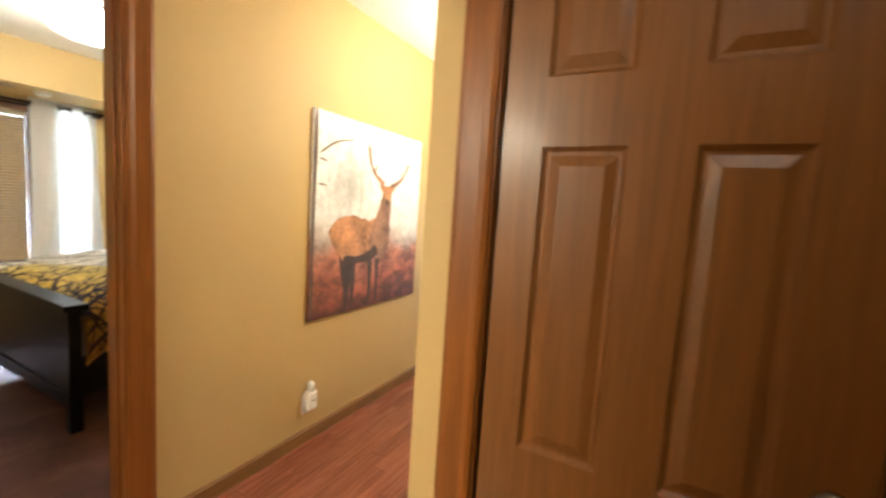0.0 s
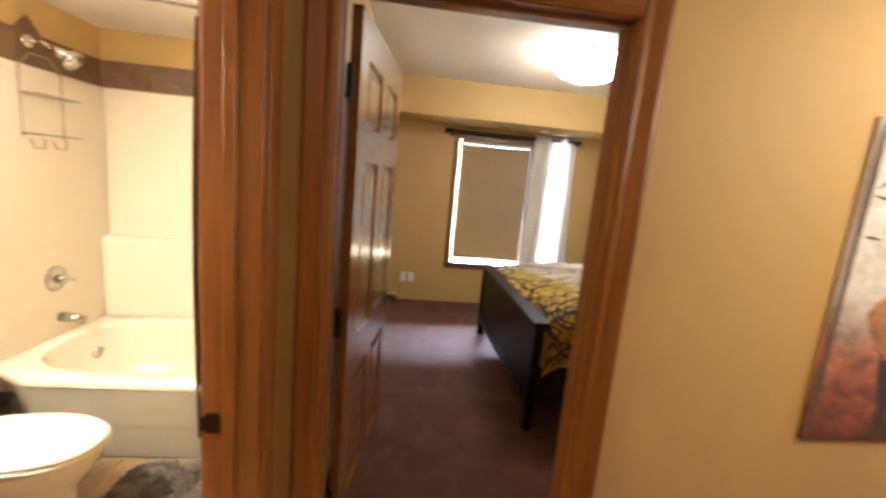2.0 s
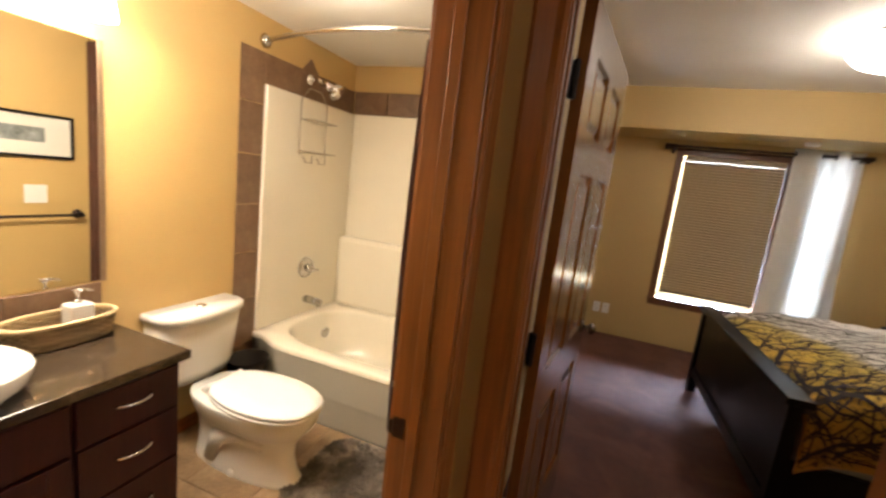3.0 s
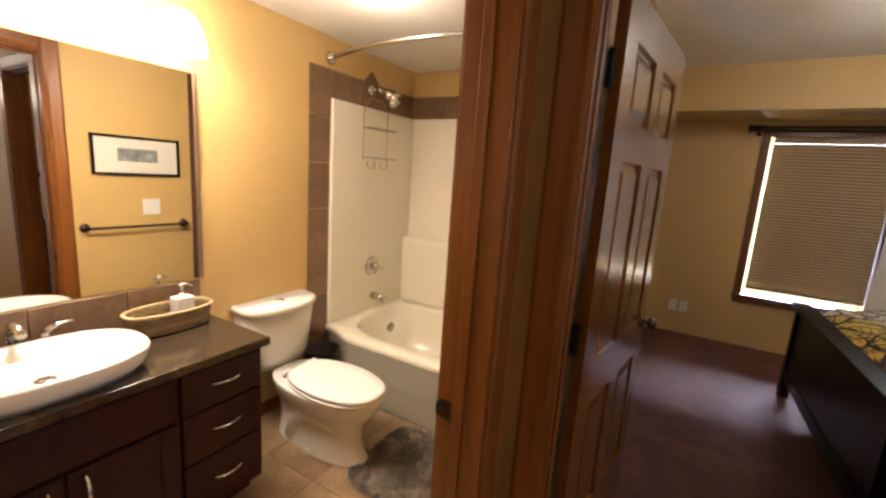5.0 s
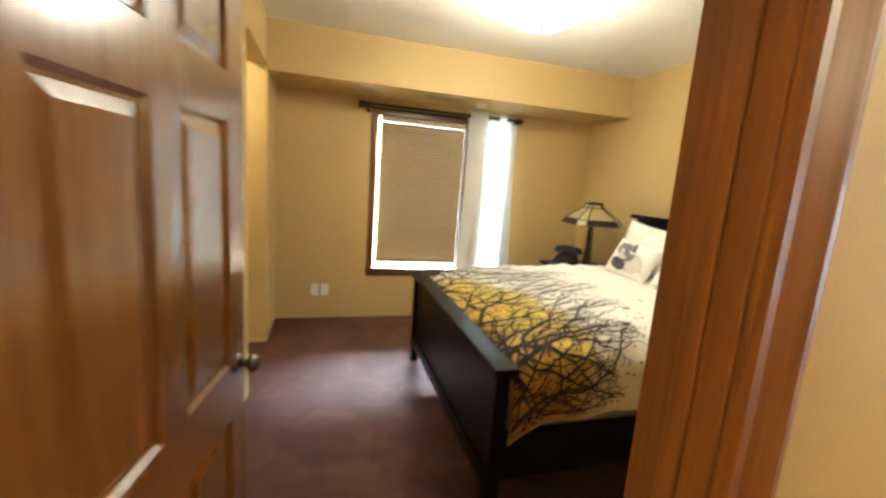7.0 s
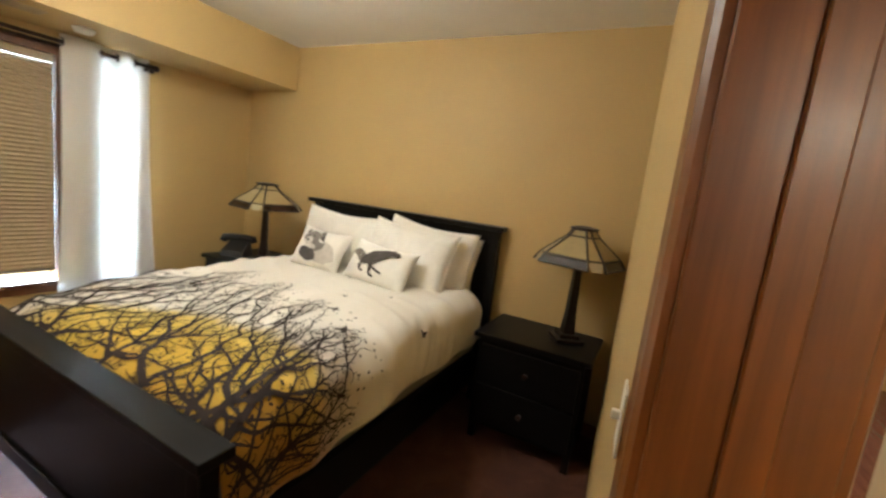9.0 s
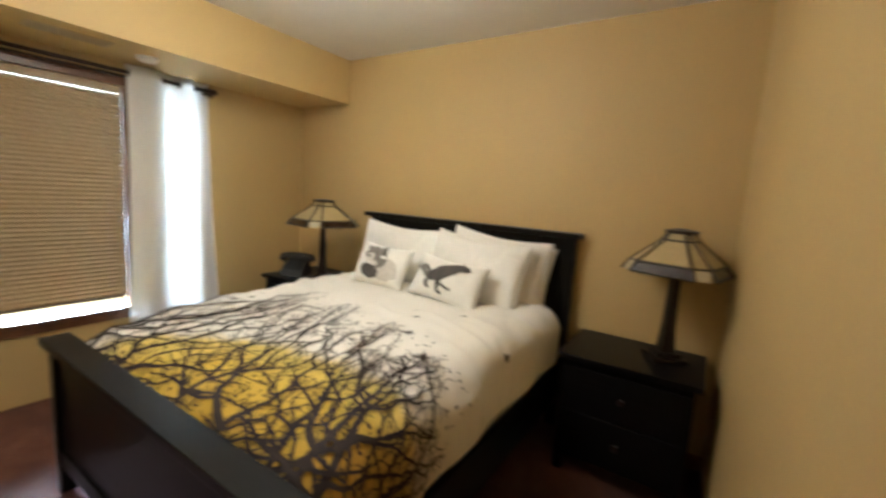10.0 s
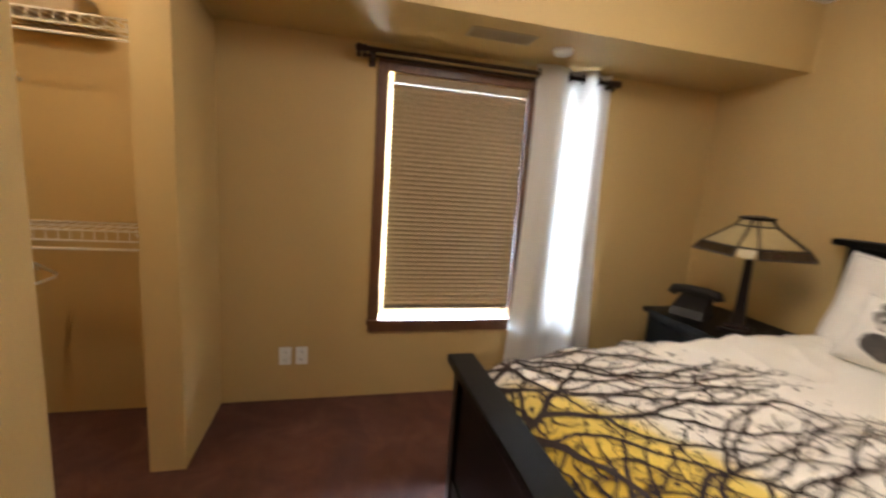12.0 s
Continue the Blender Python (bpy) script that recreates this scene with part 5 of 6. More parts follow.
def mission_lamp(x, y, z, r, turn, label, tall=1.0):
    """A table lamp with a tapered post and an eight-sided leaded glass shade."""
    root = tagged(empty("table_lamp", (x, y, z), turn), label, "table lamp", "lamps on the nightstands")
    root.scale = (1, 1, tall)
    dark = plain("dark_bronze_post", (0.016, 0.009, 0.007), 0.4, 0.5, vary=0.25)
    bm = bmesh.new()
    box(bm, -0.085, 0.085, -0.085, 0.085, 0.0005, 0.022, 0.006)
    box(bm, -0.06, 0.06, -0.06, 0.06, 0.022, 0.045, 0.006)
    part("base", bm, dark, root)
    bm = bmesh.new()
    skin(bm, [[(sx * w, sy * w, zz) for sx, sy in ((-1, -1), (1, -1), (1, 1), (-1, 1))] for zz, w in ((0.045, 0.036), (0.16, 0.026), (0.40, 0.020), (0.46, 0.020), (0.47, 0.010), (0.60, 0.008))])
    part("post", bm, dark, root)
    cream = plain("cream_leaded_glass", (0.40, 0.31, 0.15), 0.3, vary=0.12, bump=0.1, blotch=9)
    band = plain("amber_brown_glass", (0.03, 0.014, 0.009), 0.25, vary=0.4, blotch=14)
    lead = plain("lead_came", (0.05, 0.04, 0.03), 0.5, 0.6)
    pale = plain("pale_glass_inset", (0.50, 0.43, 0.29), 0.25, vary=0.1)
    n = 8
    cut = math.radians(11)

    def ring(rr, zz):
        """A square with cut corners: broad sides and narrow corner panels in turn."""
        return [Vector((rr * math.cos(a), rr * math.sin(a), zz)) for k in range(4) for a in (math.pi / 2 * k - cut, math.pi / 2 * k + cut)]

    levels = [ring(r, 0.452), ring(r * 0.86, 0.500), ring(r * 0.34, 0.608), ring(r * 0.25, 0.645)]
    for k in range(n):
        j = (k + 1) % n
        corner = k % 2 == 0
        for lo, hi, mat, name in ((0, 1, pale if corner else band, "glass_inset" if corner else "lower_pane"), (1, 2, cream, "pane"), (2, 3, cream, "collar_pane")):
            a, b, c, d = levels[lo][k], levels[lo][j], levels[hi][j], levels[hi][k]
            if corner and lo == 0:
                a, b = a.lerp(b, 0.22), b.lerp(a, 0.22)
            nrm = (b - a).cross(d - a).normalized() * 0.004
            bm = bmesh.new()
            skin(bm, [[a, b, c, d], [p - nrm for p in (a, b, c, d)]])
            part(name, bm, mat, root)
        bm = bmesh.new()
        for lo in range(3):
            rod(bm, levels[lo][k], levels[lo + 1][k], 0.0075, None, 6)
            if not (corner and lo == 0):
                rod(bm, levels[lo][k], levels[lo][j], 0.0055, None, 6)
        rod(bm, levels[3][k], levels[3][j], 0.0055, None, 6)
        part("came", bm, lead, root)
    bm = bmesh.new()
    skin(bm, [ring(r * 0.31, 0.648), ring(r * 0.31, 0.658), ring(r * 0.10, 0.668)])
    part("cap", bm, dark, root)


mission_lamp(-1.755, 2.93, 0.681, 0.265, -60, "dark table lamp with cream leaded-glass shade, unlit", 1.05)
mission_lamp(-4.31, 2.80, 0.701, 0.285, 35, "dark table lamp with wide cream leaded-glass shade, unlit")


def telephone():
    root = tagged(empty("telephone", (-4.58, 2.74, 0.701), 25), "dark desk telephone on the corner nightstand", "telephone")
    dk = plain("dark_plastic", (0.010, 0.010, 0.011), 0.45)
    bm = bmesh.new()
    skin(bm, [[(-0.10, -0.09, 0.001), (0.10, -0.09, 0.001), (0.10, 0.09, 0.001), (-0.10, 0.09, 0.001)], [(-0.095, -0.07, 0.05), (0.095, -0.07, 0.05), (0.085, 0.07, 0.135), (-0.085, 0.07, 0.135)]])
    part("base", bm, dk, root)
    bm = bmesh.new()
    tube(bm, [(-0.135, 0.03, 0.115), (-0.125, 0.03, 0.145), (-0.06, 0.03, 0.160), (0.06, 0.03, 0.162), (0.125, 0.03, 0.150), (0.135, 0.03, 0.120)], [0.034, 0.034, 0.027, 0.027, 0.034, 0.034], 12)
    part("handset", bm, dk, root, smooth=True)
    bm = bmesh.new()
    for i in range(3):
        for j in range(3):
            box(bm, -0.05 + 0.035 * i, -0.03 + 0.035 * i, -0.065 + 0.025 * j, -0.05 + 0.025 * j, 0.042 + 0.012 * j, 0.054 + 0.012 * j)
    part("keypad", bm, plain("grey_keys", (0.05, 0.05, 0.05), 0.5), root)


telephone()

COTTON = fabric("white_pillow_cotton", (0.83, 0.80, 0.74), wrinkle=0.3)


def pillow(name, m, w, h, t, mat, label, category="pillow", group="", flange=0.0):
    bm = bmesh.new()
    n = 22
    for s in (1, -1):
        def f(u, v):
            x, z = (u * 2 - 1), (v * 2 - 1)
            e = (1 - abs(x) ** 2.6) * (1 - abs(z) ** 2.6)
            puff = t * max(0.0, e) ** 0.55
            pinch = 1 - 0.07 * (abs(x) ** 2) * (1 - abs(z)) - 0.02
            dent = 0.012 * noise.noise(Vector((x * 2.3, z * 2.3, w * 40 + s + m.translation.x * 7))) + 0.007 * noise.noise(Vector((x * 5.5 + z * 2, z * 4.5, m.translation.x * 9)))
            return (x * w / 2 * (1 - 0.05 * (1 - abs(z)) * abs(x)), s * (puff + dent * e), z * h / 2 * (1 - (0.15 if z > 0 else 0.06) * (1 - abs(x) ** 1.6) * abs(z)))
        grid_surface(bm, n, n, f)
    bmesh.ops.remove_doubles(bm, verts=bm.verts, dist=0.0008)
    bmesh.ops.recalc_face_normals(bm, faces=bm.faces)
    ob = tagged(link_mesh(name, bm, mat, True), label, category, group)
    ob.matrix_basis = m
    if flange:
        top = [(x, 1 - 0.15 * (1 - abs(x) ** 1.6)) for x in [k / 8 - 1 for k in range(17)]]
        ends = [(1 - 0.05 * (1 - abs(q)), q) for q in (0.5, 0.0, -0.5)]
        under = [(x, -1 + 0.06 * (1 - abs(x) ** 1.6)) for x in [1 - k / 4 for k in range(9)]]
        ring = [(x * w / 2, 0, q * h / 2) for x, q in top + ends + under + [(-x, q) for x, q in ends[::-1]] + top[:1]]
        e = bmesh.new()
        tube(e, ring, flange, 8)
        part("piping", e, mat, ob, smooth=True)
    return ob


G = "white pillows against the headboard"
pillow("pillow", pose(-3.54, 2.86, 0.99, -18, 2, 3), 0.74, 0.50, 0.10, COTTON, "plump white cotton bed pillow against the headboard", group=G, flange=0.006)
pillow("pillow", pose(-2.88, 2.80, 0.98, -20, 3, -4), 0.72, 0.50, 0.10, COTTON, "plump white cotton bed pillow against the headboard", group=G, flange=0.006)
pillow("pillow", pose(-2.80, 2.93, 0.995, -14, 4, -2), 0.72, 0.50, 0.09, COTTON, "plump white cotton bed pillow tucked behind another", group=G, flange=0.006)
pillow("pillow", pose(-2.79, 3.03, 0.97, -8, 5, -1), 0.70, 0.48, 0.06, COTTON, "white cotton bed pillow tucked behind the others", group=G)

PRINT_GREY = plain("grey_print", (0.19, 0.17, 0.15), 0.85, vary=0.35, grain=90, blotch=20, bump=0.1)
PRINT_DARK = plain("dark_grey_print", (0.07, 0.06, 0.055), 0.85, vary=0.4, grain=90, blotch=20, bump=0.1)
PRINT_PALE = plain("pale_print", (0.55, 0.51, 0.46), 0.85, vary=0.2, grain=90, blotch=20, bump=0.1)


def print_blob(parent, specs, mat, t, w, h):
    """Soft flat printed shapes laid on the front of a cushion: (x, z, rx, rz, turn)."""
    for x, z, rx, rz, turn in specs:
        bm = bmesh.new()
        c, s = math.cos(turn), math.sin(turn)
        rim = []
        for k in range(24):
            a = 2 * math.pi * k / 24
            wob = 1 + 0.24 * noise.noise(Vector((math.cos(a) * 2.5 + x * 40, math.sin(a) * 2.5, z * 40)))
            px, pz = rx * wob * math.cos(a), rz * wob * math.sin(a)
            rim.append((x + px * c - pz * s, z + px * s + pz * c))
        cols = []
        for kk in (0.0, 0.5, 1.0):
            row = []
            for px, pz in rim if kk else [(x, z)]:
                qx, qz = x + (px - x) * kk, z + (pz - z) * kk
                e = max(0.0, (1 - abs(2 * qx / w) ** 2.6) * (1 - abs(2 * qz / h) ** 2.6))
                row.append(bm.verts.new((qx, -(t * e ** 0.55 + 0.007), qz)))
            cols.append(row)
        for k in range(24):
            bm.faces.new((cols[0][0], cols[1][k], cols[1][(k + 1) % 24]))
            bm.faces.new((cols[1][k], cols[2][k], cols[2][(k + 1) % 24], cols[1][(k + 1) % 24]))
        part("printed_shape", bm, mat, parent, smooth=True)
        t += 0.0004


c1 = pillow("cushion", pose(-3.47, 2.60, 0.965, -28, 4, 6), 0.40, 0.30, 0.07, COTTON, "small cushion with a grey animal print", "cushion", "printed cushions")
print_blob(c1, ((0.055, -0.04, 0.105, 0.080, -0.3),), PRINT_PALE, 0.0695, 0.40, 0.30)
print_blob(c1, ((-0.045, 0.045, 0.074, 0.060, 0.1), (-0.105, 0.092, 0.020, 0.017, 0.4), (0.020, 0.098, 0.022, 0.017, -0.3), (0.02, -0.005, 0.05, 0.035, 0.6)), PRINT_GREY, 0.0702, 0.40, 0.30)
print_blob(c1, ((-0.050, -0.070, 0.076, 0.044, -0.25), (0.035, 0.060, 0.016, 0.034, 0.3)), PRINT_DARK, 0.0716, 0.40, 0.30)
print_blob(c1, ((-0.070, 0.022, 0.032, 0.028, 0.0), (-0.030, -0.012, 0.040, 0.016, -0.3)), PRINT_PALE, 0.0724, 0.40, 0.30)
print_blob(c1, ((-0.078, 0.026, 0.012, 0.010, 0.0), (-0.086, 0.060, 0.008, 0.007, 0.0), (-0.040, 0.062, 0.008, 0.007, 0.0)), RUBBER, 0.0736, 0.40, 0.30)
c2 = pillow("cushion", pose(-2.93, 2.58, 0.955, -30, 3, -3), 0.50, 0.28, 0.07, COTTON, "long small cushion with a dark animal print", "cushion", "printed cushions")


def print_strokes(parent, strokes, mat, t, w, h):
    """Printed brush strokes, rounded through their keys (x, z, half width), laid on the front of a cushion."""
    bm = bmesh.new()
    for keys in strokes:
        line = []
        for i in range(len(keys) - 1):
            p0, p1, p2, p3 = keys[max(i - 1, 0)], keys[i], keys[i + 1], keys[min(i + 2, len(keys) - 1)]
            for k in range(6):
                u = k / 6
                line.append([0.5 * (2 * b + (c - a) * u + (2 * a - 5 * b + 4 * c - d) * u * u + (3 * b - a - 3 * c + d) * u ** 3) for a, b, c, d in zip(p0, p1, p2, p3)])
        line.append(list(keys[-1]))
        prev = None
        for i, (x, z, half) in enumerate(line):
            a, c = line[max(i - 1, 0)], line[min(i + 1, len(line) - 1)]
            dx, dz = c[0] - a[0], c[1] - a[1]
            q = math.hypot(dx, dz) or 1
            half *= min(1.0, math.sqrt((min(i, len(line) - 1 - i) + 0.2) / 2.5)) * (1 + 0.2 * noise.noise(Vector((x * 60, z * 60, 2.0))))
            row = []
            for side in (1, 0, -1):
                px, pz = x - dz / q * half * side, z + dx / q * half * side
                e = max(0.0, (1 - abs(2 * px / w) ** 2.6) * (1 - abs(2 * pz / h) ** 2.6))
                row.append(bm.verts.new((px, -(t * e ** 0.55 + 0.0075), pz)))
            if prev:
                bm.faces.new((prev[0], prev[1], row[1], row[0]))
                bm.faces.new((prev[1], prev[2], row[2], row[1]))
            prev = row
    part("printed_animal", bm, mat, parent, smooth=True)


print_strokes(c2, (((-0.21, 0.028, 0.010), (-0.155, 0.030, 0.026), (-0.10, -0.008, 0.028), (-0.075, -0.03, 0.020)),), PRINT_GREY, 0.0695, 0.50, 0.28)
print_strokes(c2, (((-0.105, -0.025, 0.026), (-0.03, 0.012, 0.045), (0.05, 0.052, 0.036), (0.105, 0.075, 0.024), (0.165, 0.072, 0.013)), ((0.10, 0.085, 0.012), (0.108, 0.106, 0.007)), ((-0.02, -0.01, 0.026), (-0.012, -0.06, 0.014), (-0.004, -0.092, 0.010), (0.03, -0.10, 0.008)), ((0.0, -0.045, 0.009), (0.05, -0.062, 0.008), (0.085, -0.070, 0.006)), ((-0.10, -0.04, 0.020), (-0.095, -0.075, 0.010), (-0.06, -0.085, 0.006))), PRINT_DARK, 0.0705, 0.50, 0.28)


def wall_plate(name, at, rz, kind, label):
    """An outlet or switch plate that faces local -y."""
    root = tagged(empty(name, at, rz), label, "outlet" if kind == "outlet" else "light switch")
    part("plate", boxes((-0.036, 0.036, -0.006, -0.0005, -0.058, 0.058), bevel=0.002), PLASTIC, root)
    if kind == "outlet":
        for z in (-0.024, 0.024):
            soc = part("socket", boxes((-0.017, 0.017, -0.0075, -0.006, z - 0.014, z + 0.014), bevel=0.0007), PLASTIC, root)
            part("slot", boxes((-0.008, -0.005, -0.0082, -0.0076, z - 0.005, z + 0.006), (0.005, 0.008, -0.0082, -0.0076, z - 0.005, z + 0.006)), RUBBER, soc)
    else:
        part("toggle", boxes((-0.006, 0.006, -0.020, -0.006, -0.004, 0.012), bevel=0.002), PLASTIC, root)
    return root


wall_plate("wall_outlet", (WEST, 0.238, 0.295), 90, "outlet", "white wall outlet under the window side")
wall_plate("wall_outlet", (WEST, 0.335, 0.295), 90, "outlet", "white wall outlet under the window side")
wall_plate("light_switch", (-1.381, 1.17, 1.14), -86.5, "switch", "white toggle light switch beside the bedroom door")

# soffit vent
vent = tagged(empty("soffit_vent", (-4.66, 1.33, SOFFIT_Z)), "tan air vent grille under the soffit", "vent")
part("frame", boxes((-0.07, 0.07, -0.18, 0.18, -0.006, -0.0005), bevel=0.002), plain("vent_paint", (0.40, 0.32, 0.20), 0.5), vent)
for k in range(4):
    x = -0.045 + 0.03 * k
    part("slat", boxes((x - 0.009, x + 0.009, -0.165, 0.165, -0.011, -0.0065), bevel=0.001), plain("vent_slat", (0.34, 0.27, 0.17), 0.5), vent)
# pale disc added where window light leaves a round smudge on the soffit
bm = bmesh.new()
lathe(bm, [(0.0, -0.032), (0.045, -0.028), (0.055, -0.012), (0.055, -0.0005), (0.0, -0.0005)], (-4.72, 1.72, SOFFIT_Z), 26)
tagged(link_mesh("pale_soffit_disc", bm, PLASTIC, True), "round pale disc standing in for a smudge of light under the soffit", "smoke detector")


# closet
def wire_shelf(z, label):
    root = tagged(empty("wire_shelf", (WEST, -0.70, z)), label, "wire shelf", "wire closet shelves")
    wire = plain("white_coated_wire", (0.74, 0.70, 0.60), 0.4, vary=0.03)
    y0, y1, d = -0.415, 0.405, 0.30
    for k in range(18):
        y = y0 + (y1 - y0) * k / 17
        bm = bmesh.new()
        tube(bm, [(0.002, y, 0), (d, y, 0), (d + 0.001, y, -0.045)], 0.0022, 5)
        part("wire", bm, wire, root)
    for x, zz, rr in ((0.012, 0.004, 0.003), (d * 0.5, 0.004, 0.003), (d + 0.003, 0.004, 0.004), (d + 0.004, -0.045, 0.004), (d + 0.004, -0.085, 0.006)):
        bm = bmesh.new()
        rod(bm, (x, y0, zz), (x, y1, zz), rr, None, 8)
        part("rail", bm, wire, root, smooth=True)
    for y in (y0 + 0.12, y1 - 0.12):
        bm = bmesh.new()
        tube(bm, [(0.004, y, -0.26), (d - 0.01, y, -0.01)], 0.005, 6)
        part("brace", bm, wire, root)


wire_shelf(1.085, "lower white wire shelf in the closet")
wire_shelf(2.04, "upper white wire shelf in the closet")


def hanger():
    root = tagged(empty("clothes_hanger", (WEST + 0.304, -0.86, 1.0)), "white plastic hanger on the closet shelf rail", "clothes hanger")
    bm = bmesh.new()
    tube(bm, [(0.0, 0.018, 0.015), (0.0, 0.006, 0.0145), (0.0, -0.012, 0.012), (0.0, -0.012, -0.005), (0, 0, -0.03), (0.0, 0, -0.06)], 0.0025, 6)
    part("hook", bm, NICKEL, root, smooth=True)
    bm = bmesh.new()
    tube(bm, [(-0.20, 0, -0.17), (-0.02, 0, -0.065), (0.02, 0, -0.065), (0.20, 0, -0.17), (0.18, 0, -0.185), (-0.18, 0, -0.185), (-0.20, 0, -0.17)], 0.006, 8)
    part("bar", bm, PLASTIC, root, smooth=True)


hanger()
tagged(link_mesh("folded_blanket", boxes((WEST + 0.04, WEST + 0.26, -0.98, -0.62, 2.047, 2.17), bevel=0.03), fabric("tan_blanket", (0.35, 0.26, 0.15))), "folded tan blanket on the upper closet shelf", "blanket")

# ---------------------------------------------------------------- hall
def deer_canvas():
    """A wrapped canvas print: misty wood above, russet bracken below, a plain stag shape."""
    y0, y1, z0, z1 = 1.665, 2.745, 0.71, 1.865
    W, Hh = y1 - y0, z1 - z0
    root = tagged(empty("canvas_print", (HALL_X, y0, z0)), "large unframed canvas print of a stag in autumn mist", "picture")

    m, t, b = nodes_of("misty_canvas", 0.55)
    v = coords(t, (1, 1, 1))
    sep = t.nodes.new("ShaderNodeSeparateXYZ")
    t.links.new(v, sep.inputs[0])
    cloud = noise_of(t, v, 3.2, 6, 0.6, 0.8)
    add = t.nodes.new("ShaderNodeMath")
    add.operation = "MULTIPLY_ADD"
    t.links.new(cloud, add.inputs[0])
    add.inputs[1].default_value = 0.30
    t.links.new(sep.outputs[2], add.inputs[2])
    base = ramp_of(t, add.outputs[0], [(0.16, (0.11, 0.034, 0.022)), (0.32, (0.34, 0.105, 0.052)), (0.50, (0.44, 0.19, 0.12)), (0.60, (0.52, 0.43, 0.38)), (0.72, (0.80, 0.79, 0.77)), (0.95, (0.88, 0.88, 0.88))])
    spots = noise_of(t, v, 26, 5, 0.7)
    base = mix_of(t, 0.55, base, mix_of(t, 1.0, base, ramp_of(t, spots, [(0.35, (0.45, 0.42, 0.40)), (0.65, (1, 1, 1))]), "MULTIPLY"))
    # darker clumps of bracken in the lower part
    clump = noise_of(t, coords(t, (1, 1, 1.5)), 8, 4, 0.6, 0.6)
    low = ramp_of(t, add.outputs[0], [(0.50, (0.8, 0.8, 0.8)), (0.68, (0, 0, 0))])
    base = mix_of(t, low, base, mix_of(t, 1.0, base, ramp_of(t, clump, [(0.38, (0.30, 0.26, 0.26)), (0.50, (0.85, 0.75, 0.7)), (0.64, (1.5, 1.25, 1.1))]), "MULTIPLY"))
    # grey tree haze in the left half
    mp = t.nodes.new("ShaderNodeMapping")
    mp.inputs["Location"].default_value = (0, -0.30 / 0.40, -0.78 / 0.40)
    mp.inputs["Scale"].default_value = (0, 1 / 0.40, 1 / 0.40)
    t.links.new(v, mp.inputs[0])
    ln = t.nodes.new("ShaderNodeVectorMath")
    ln.operation = "LENGTH"
    t.links.new(mp.outputs[0], ln.inputs[0])
    haze = noise_of(t, coords(t, (1, 9, 3)), 2.0, 5, 0.65, 0.5)
    mul = t.nodes.new("ShaderNodeMath")
    mul.operation = "MULTIPLY_ADD"
    t.links.new(haze, mul.inputs[0])
    mul.inputs[1].default_value = 0.9
    t.links.new(ln.outputs["Value"], mul.inputs[2])
    mask = ramp_of(t, mul.outputs[0], [(0.55, (0.75, 0.75, 0.75)), (1.25, (0, 0, 0))])
    base = mix_of(t, mask, base, (0.30, 0.285, 0.26))
    t.links.new(base, b.inputs["Base Color"])
    bump_of(t, b, noise_of(t, v, 700, 2), 0.2, 0.001)
    part("canvas", boxes((0.001, 0.018, 0, W, 0, Hh), bevel=0.002), m, root)

    def smooth_stroke(keys):
        """A stroke rounded through its keys, with a brushed, uneven edge and rounded ends."""
        out = []
        for i in range(len(keys) - 1):
            p0, p1, p2, p3 = keys[max(i - 1, 0)], keys[i], keys[i + 1], keys[min(i + 2, len(keys) - 1)]
            for k in range(8):
                u = k / 8
                q = [0.5 * (2 * b + (c - a) * u + (2 * a - 5 * b + 4 * c - d) * u * u + (3 * b - a - 3 * c + d) * u ** 3) for a, b, c, d in zip(p0, p1, p2, p3)]
                out.append(q)
        out.append(list(keys[-1]))
        n = len(out)
        for i, q in enumerate(out):
            end = min(1.0, math.sqrt((min(i, n - 1 - i) + 0.15) / 3.0))
            q[2] = max(0.0012, q[2] * end * (1 + 0.16 * noise.noise(Vector((q[0] * 23, q[1] * 23, 4.0)))))
        return out

    def sheet(name, specs, mat, lift):
        """Flat printed shapes as tapered strokes: (y, z, half width) along each."""
        bm = bmesh.new()
        for stroke in specs:
            prev = None
            stroke = smooth_stroke(stroke)
            for i, (y, z, w) in enumerate(stroke):
                a, c = stroke[max(i - 1, 0)], stroke[min(i + 1, len(stroke) - 1)]
                dy, dz = c[0] - a[0], c[1] - a[1]
                q = math.hypot(dy, dz) or 1
                n = (-dz / q * w, dy / q * w)
                row = [bm.verts.new((0.018 + lift, (y + n[0]) * W, (z + n[1]) * Hh)), bm.verts.new((0.018 + lift, (y - n[0]) * W, (z - n[1]) * Hh))]
                if prev:
                    bm.faces.new((prev[0], prev[1], row[1], row[0]))
                prev = row
        bmesh.ops.recalc_face_normals(bm, faces=bm.faces)
        part(name, bm, mat, root)

    fur = plain("stag_tan_print", (0.43, 0.20, 0.085), 0.6, vary=0.75, grain=45, blotch=6)
    dark = plain("stag_dark_print", (0.05, 0.026, 0.02), 0.6, vary=0.35, grain=120, blotch=12)
    brown = plain("stag_brown_print", (0.25, 0.125, 0.070), 0.6, vary=0.75, grain=45, blotch=8)
    sheet("printed_trunk", [[(0.012, 0.0, 0.014), (0.012, 0.5, 0.010), (0.016, 1.0, 0.016)], [(0.04, 0.80, 0.006), (0.16, 0.87, 0.005), (0.30, 0.90, 0.003)], [(0.04, 0.66, 0.005), (0.10, 0.655, 0.003)], [(0.04, 0.78, 0.005), (0.10, 0.77, 0.003)]], plain("print_bark", (0.10, 0.06, 0.04), 0.7, vary=0.4, blotch=20), 0.0008)
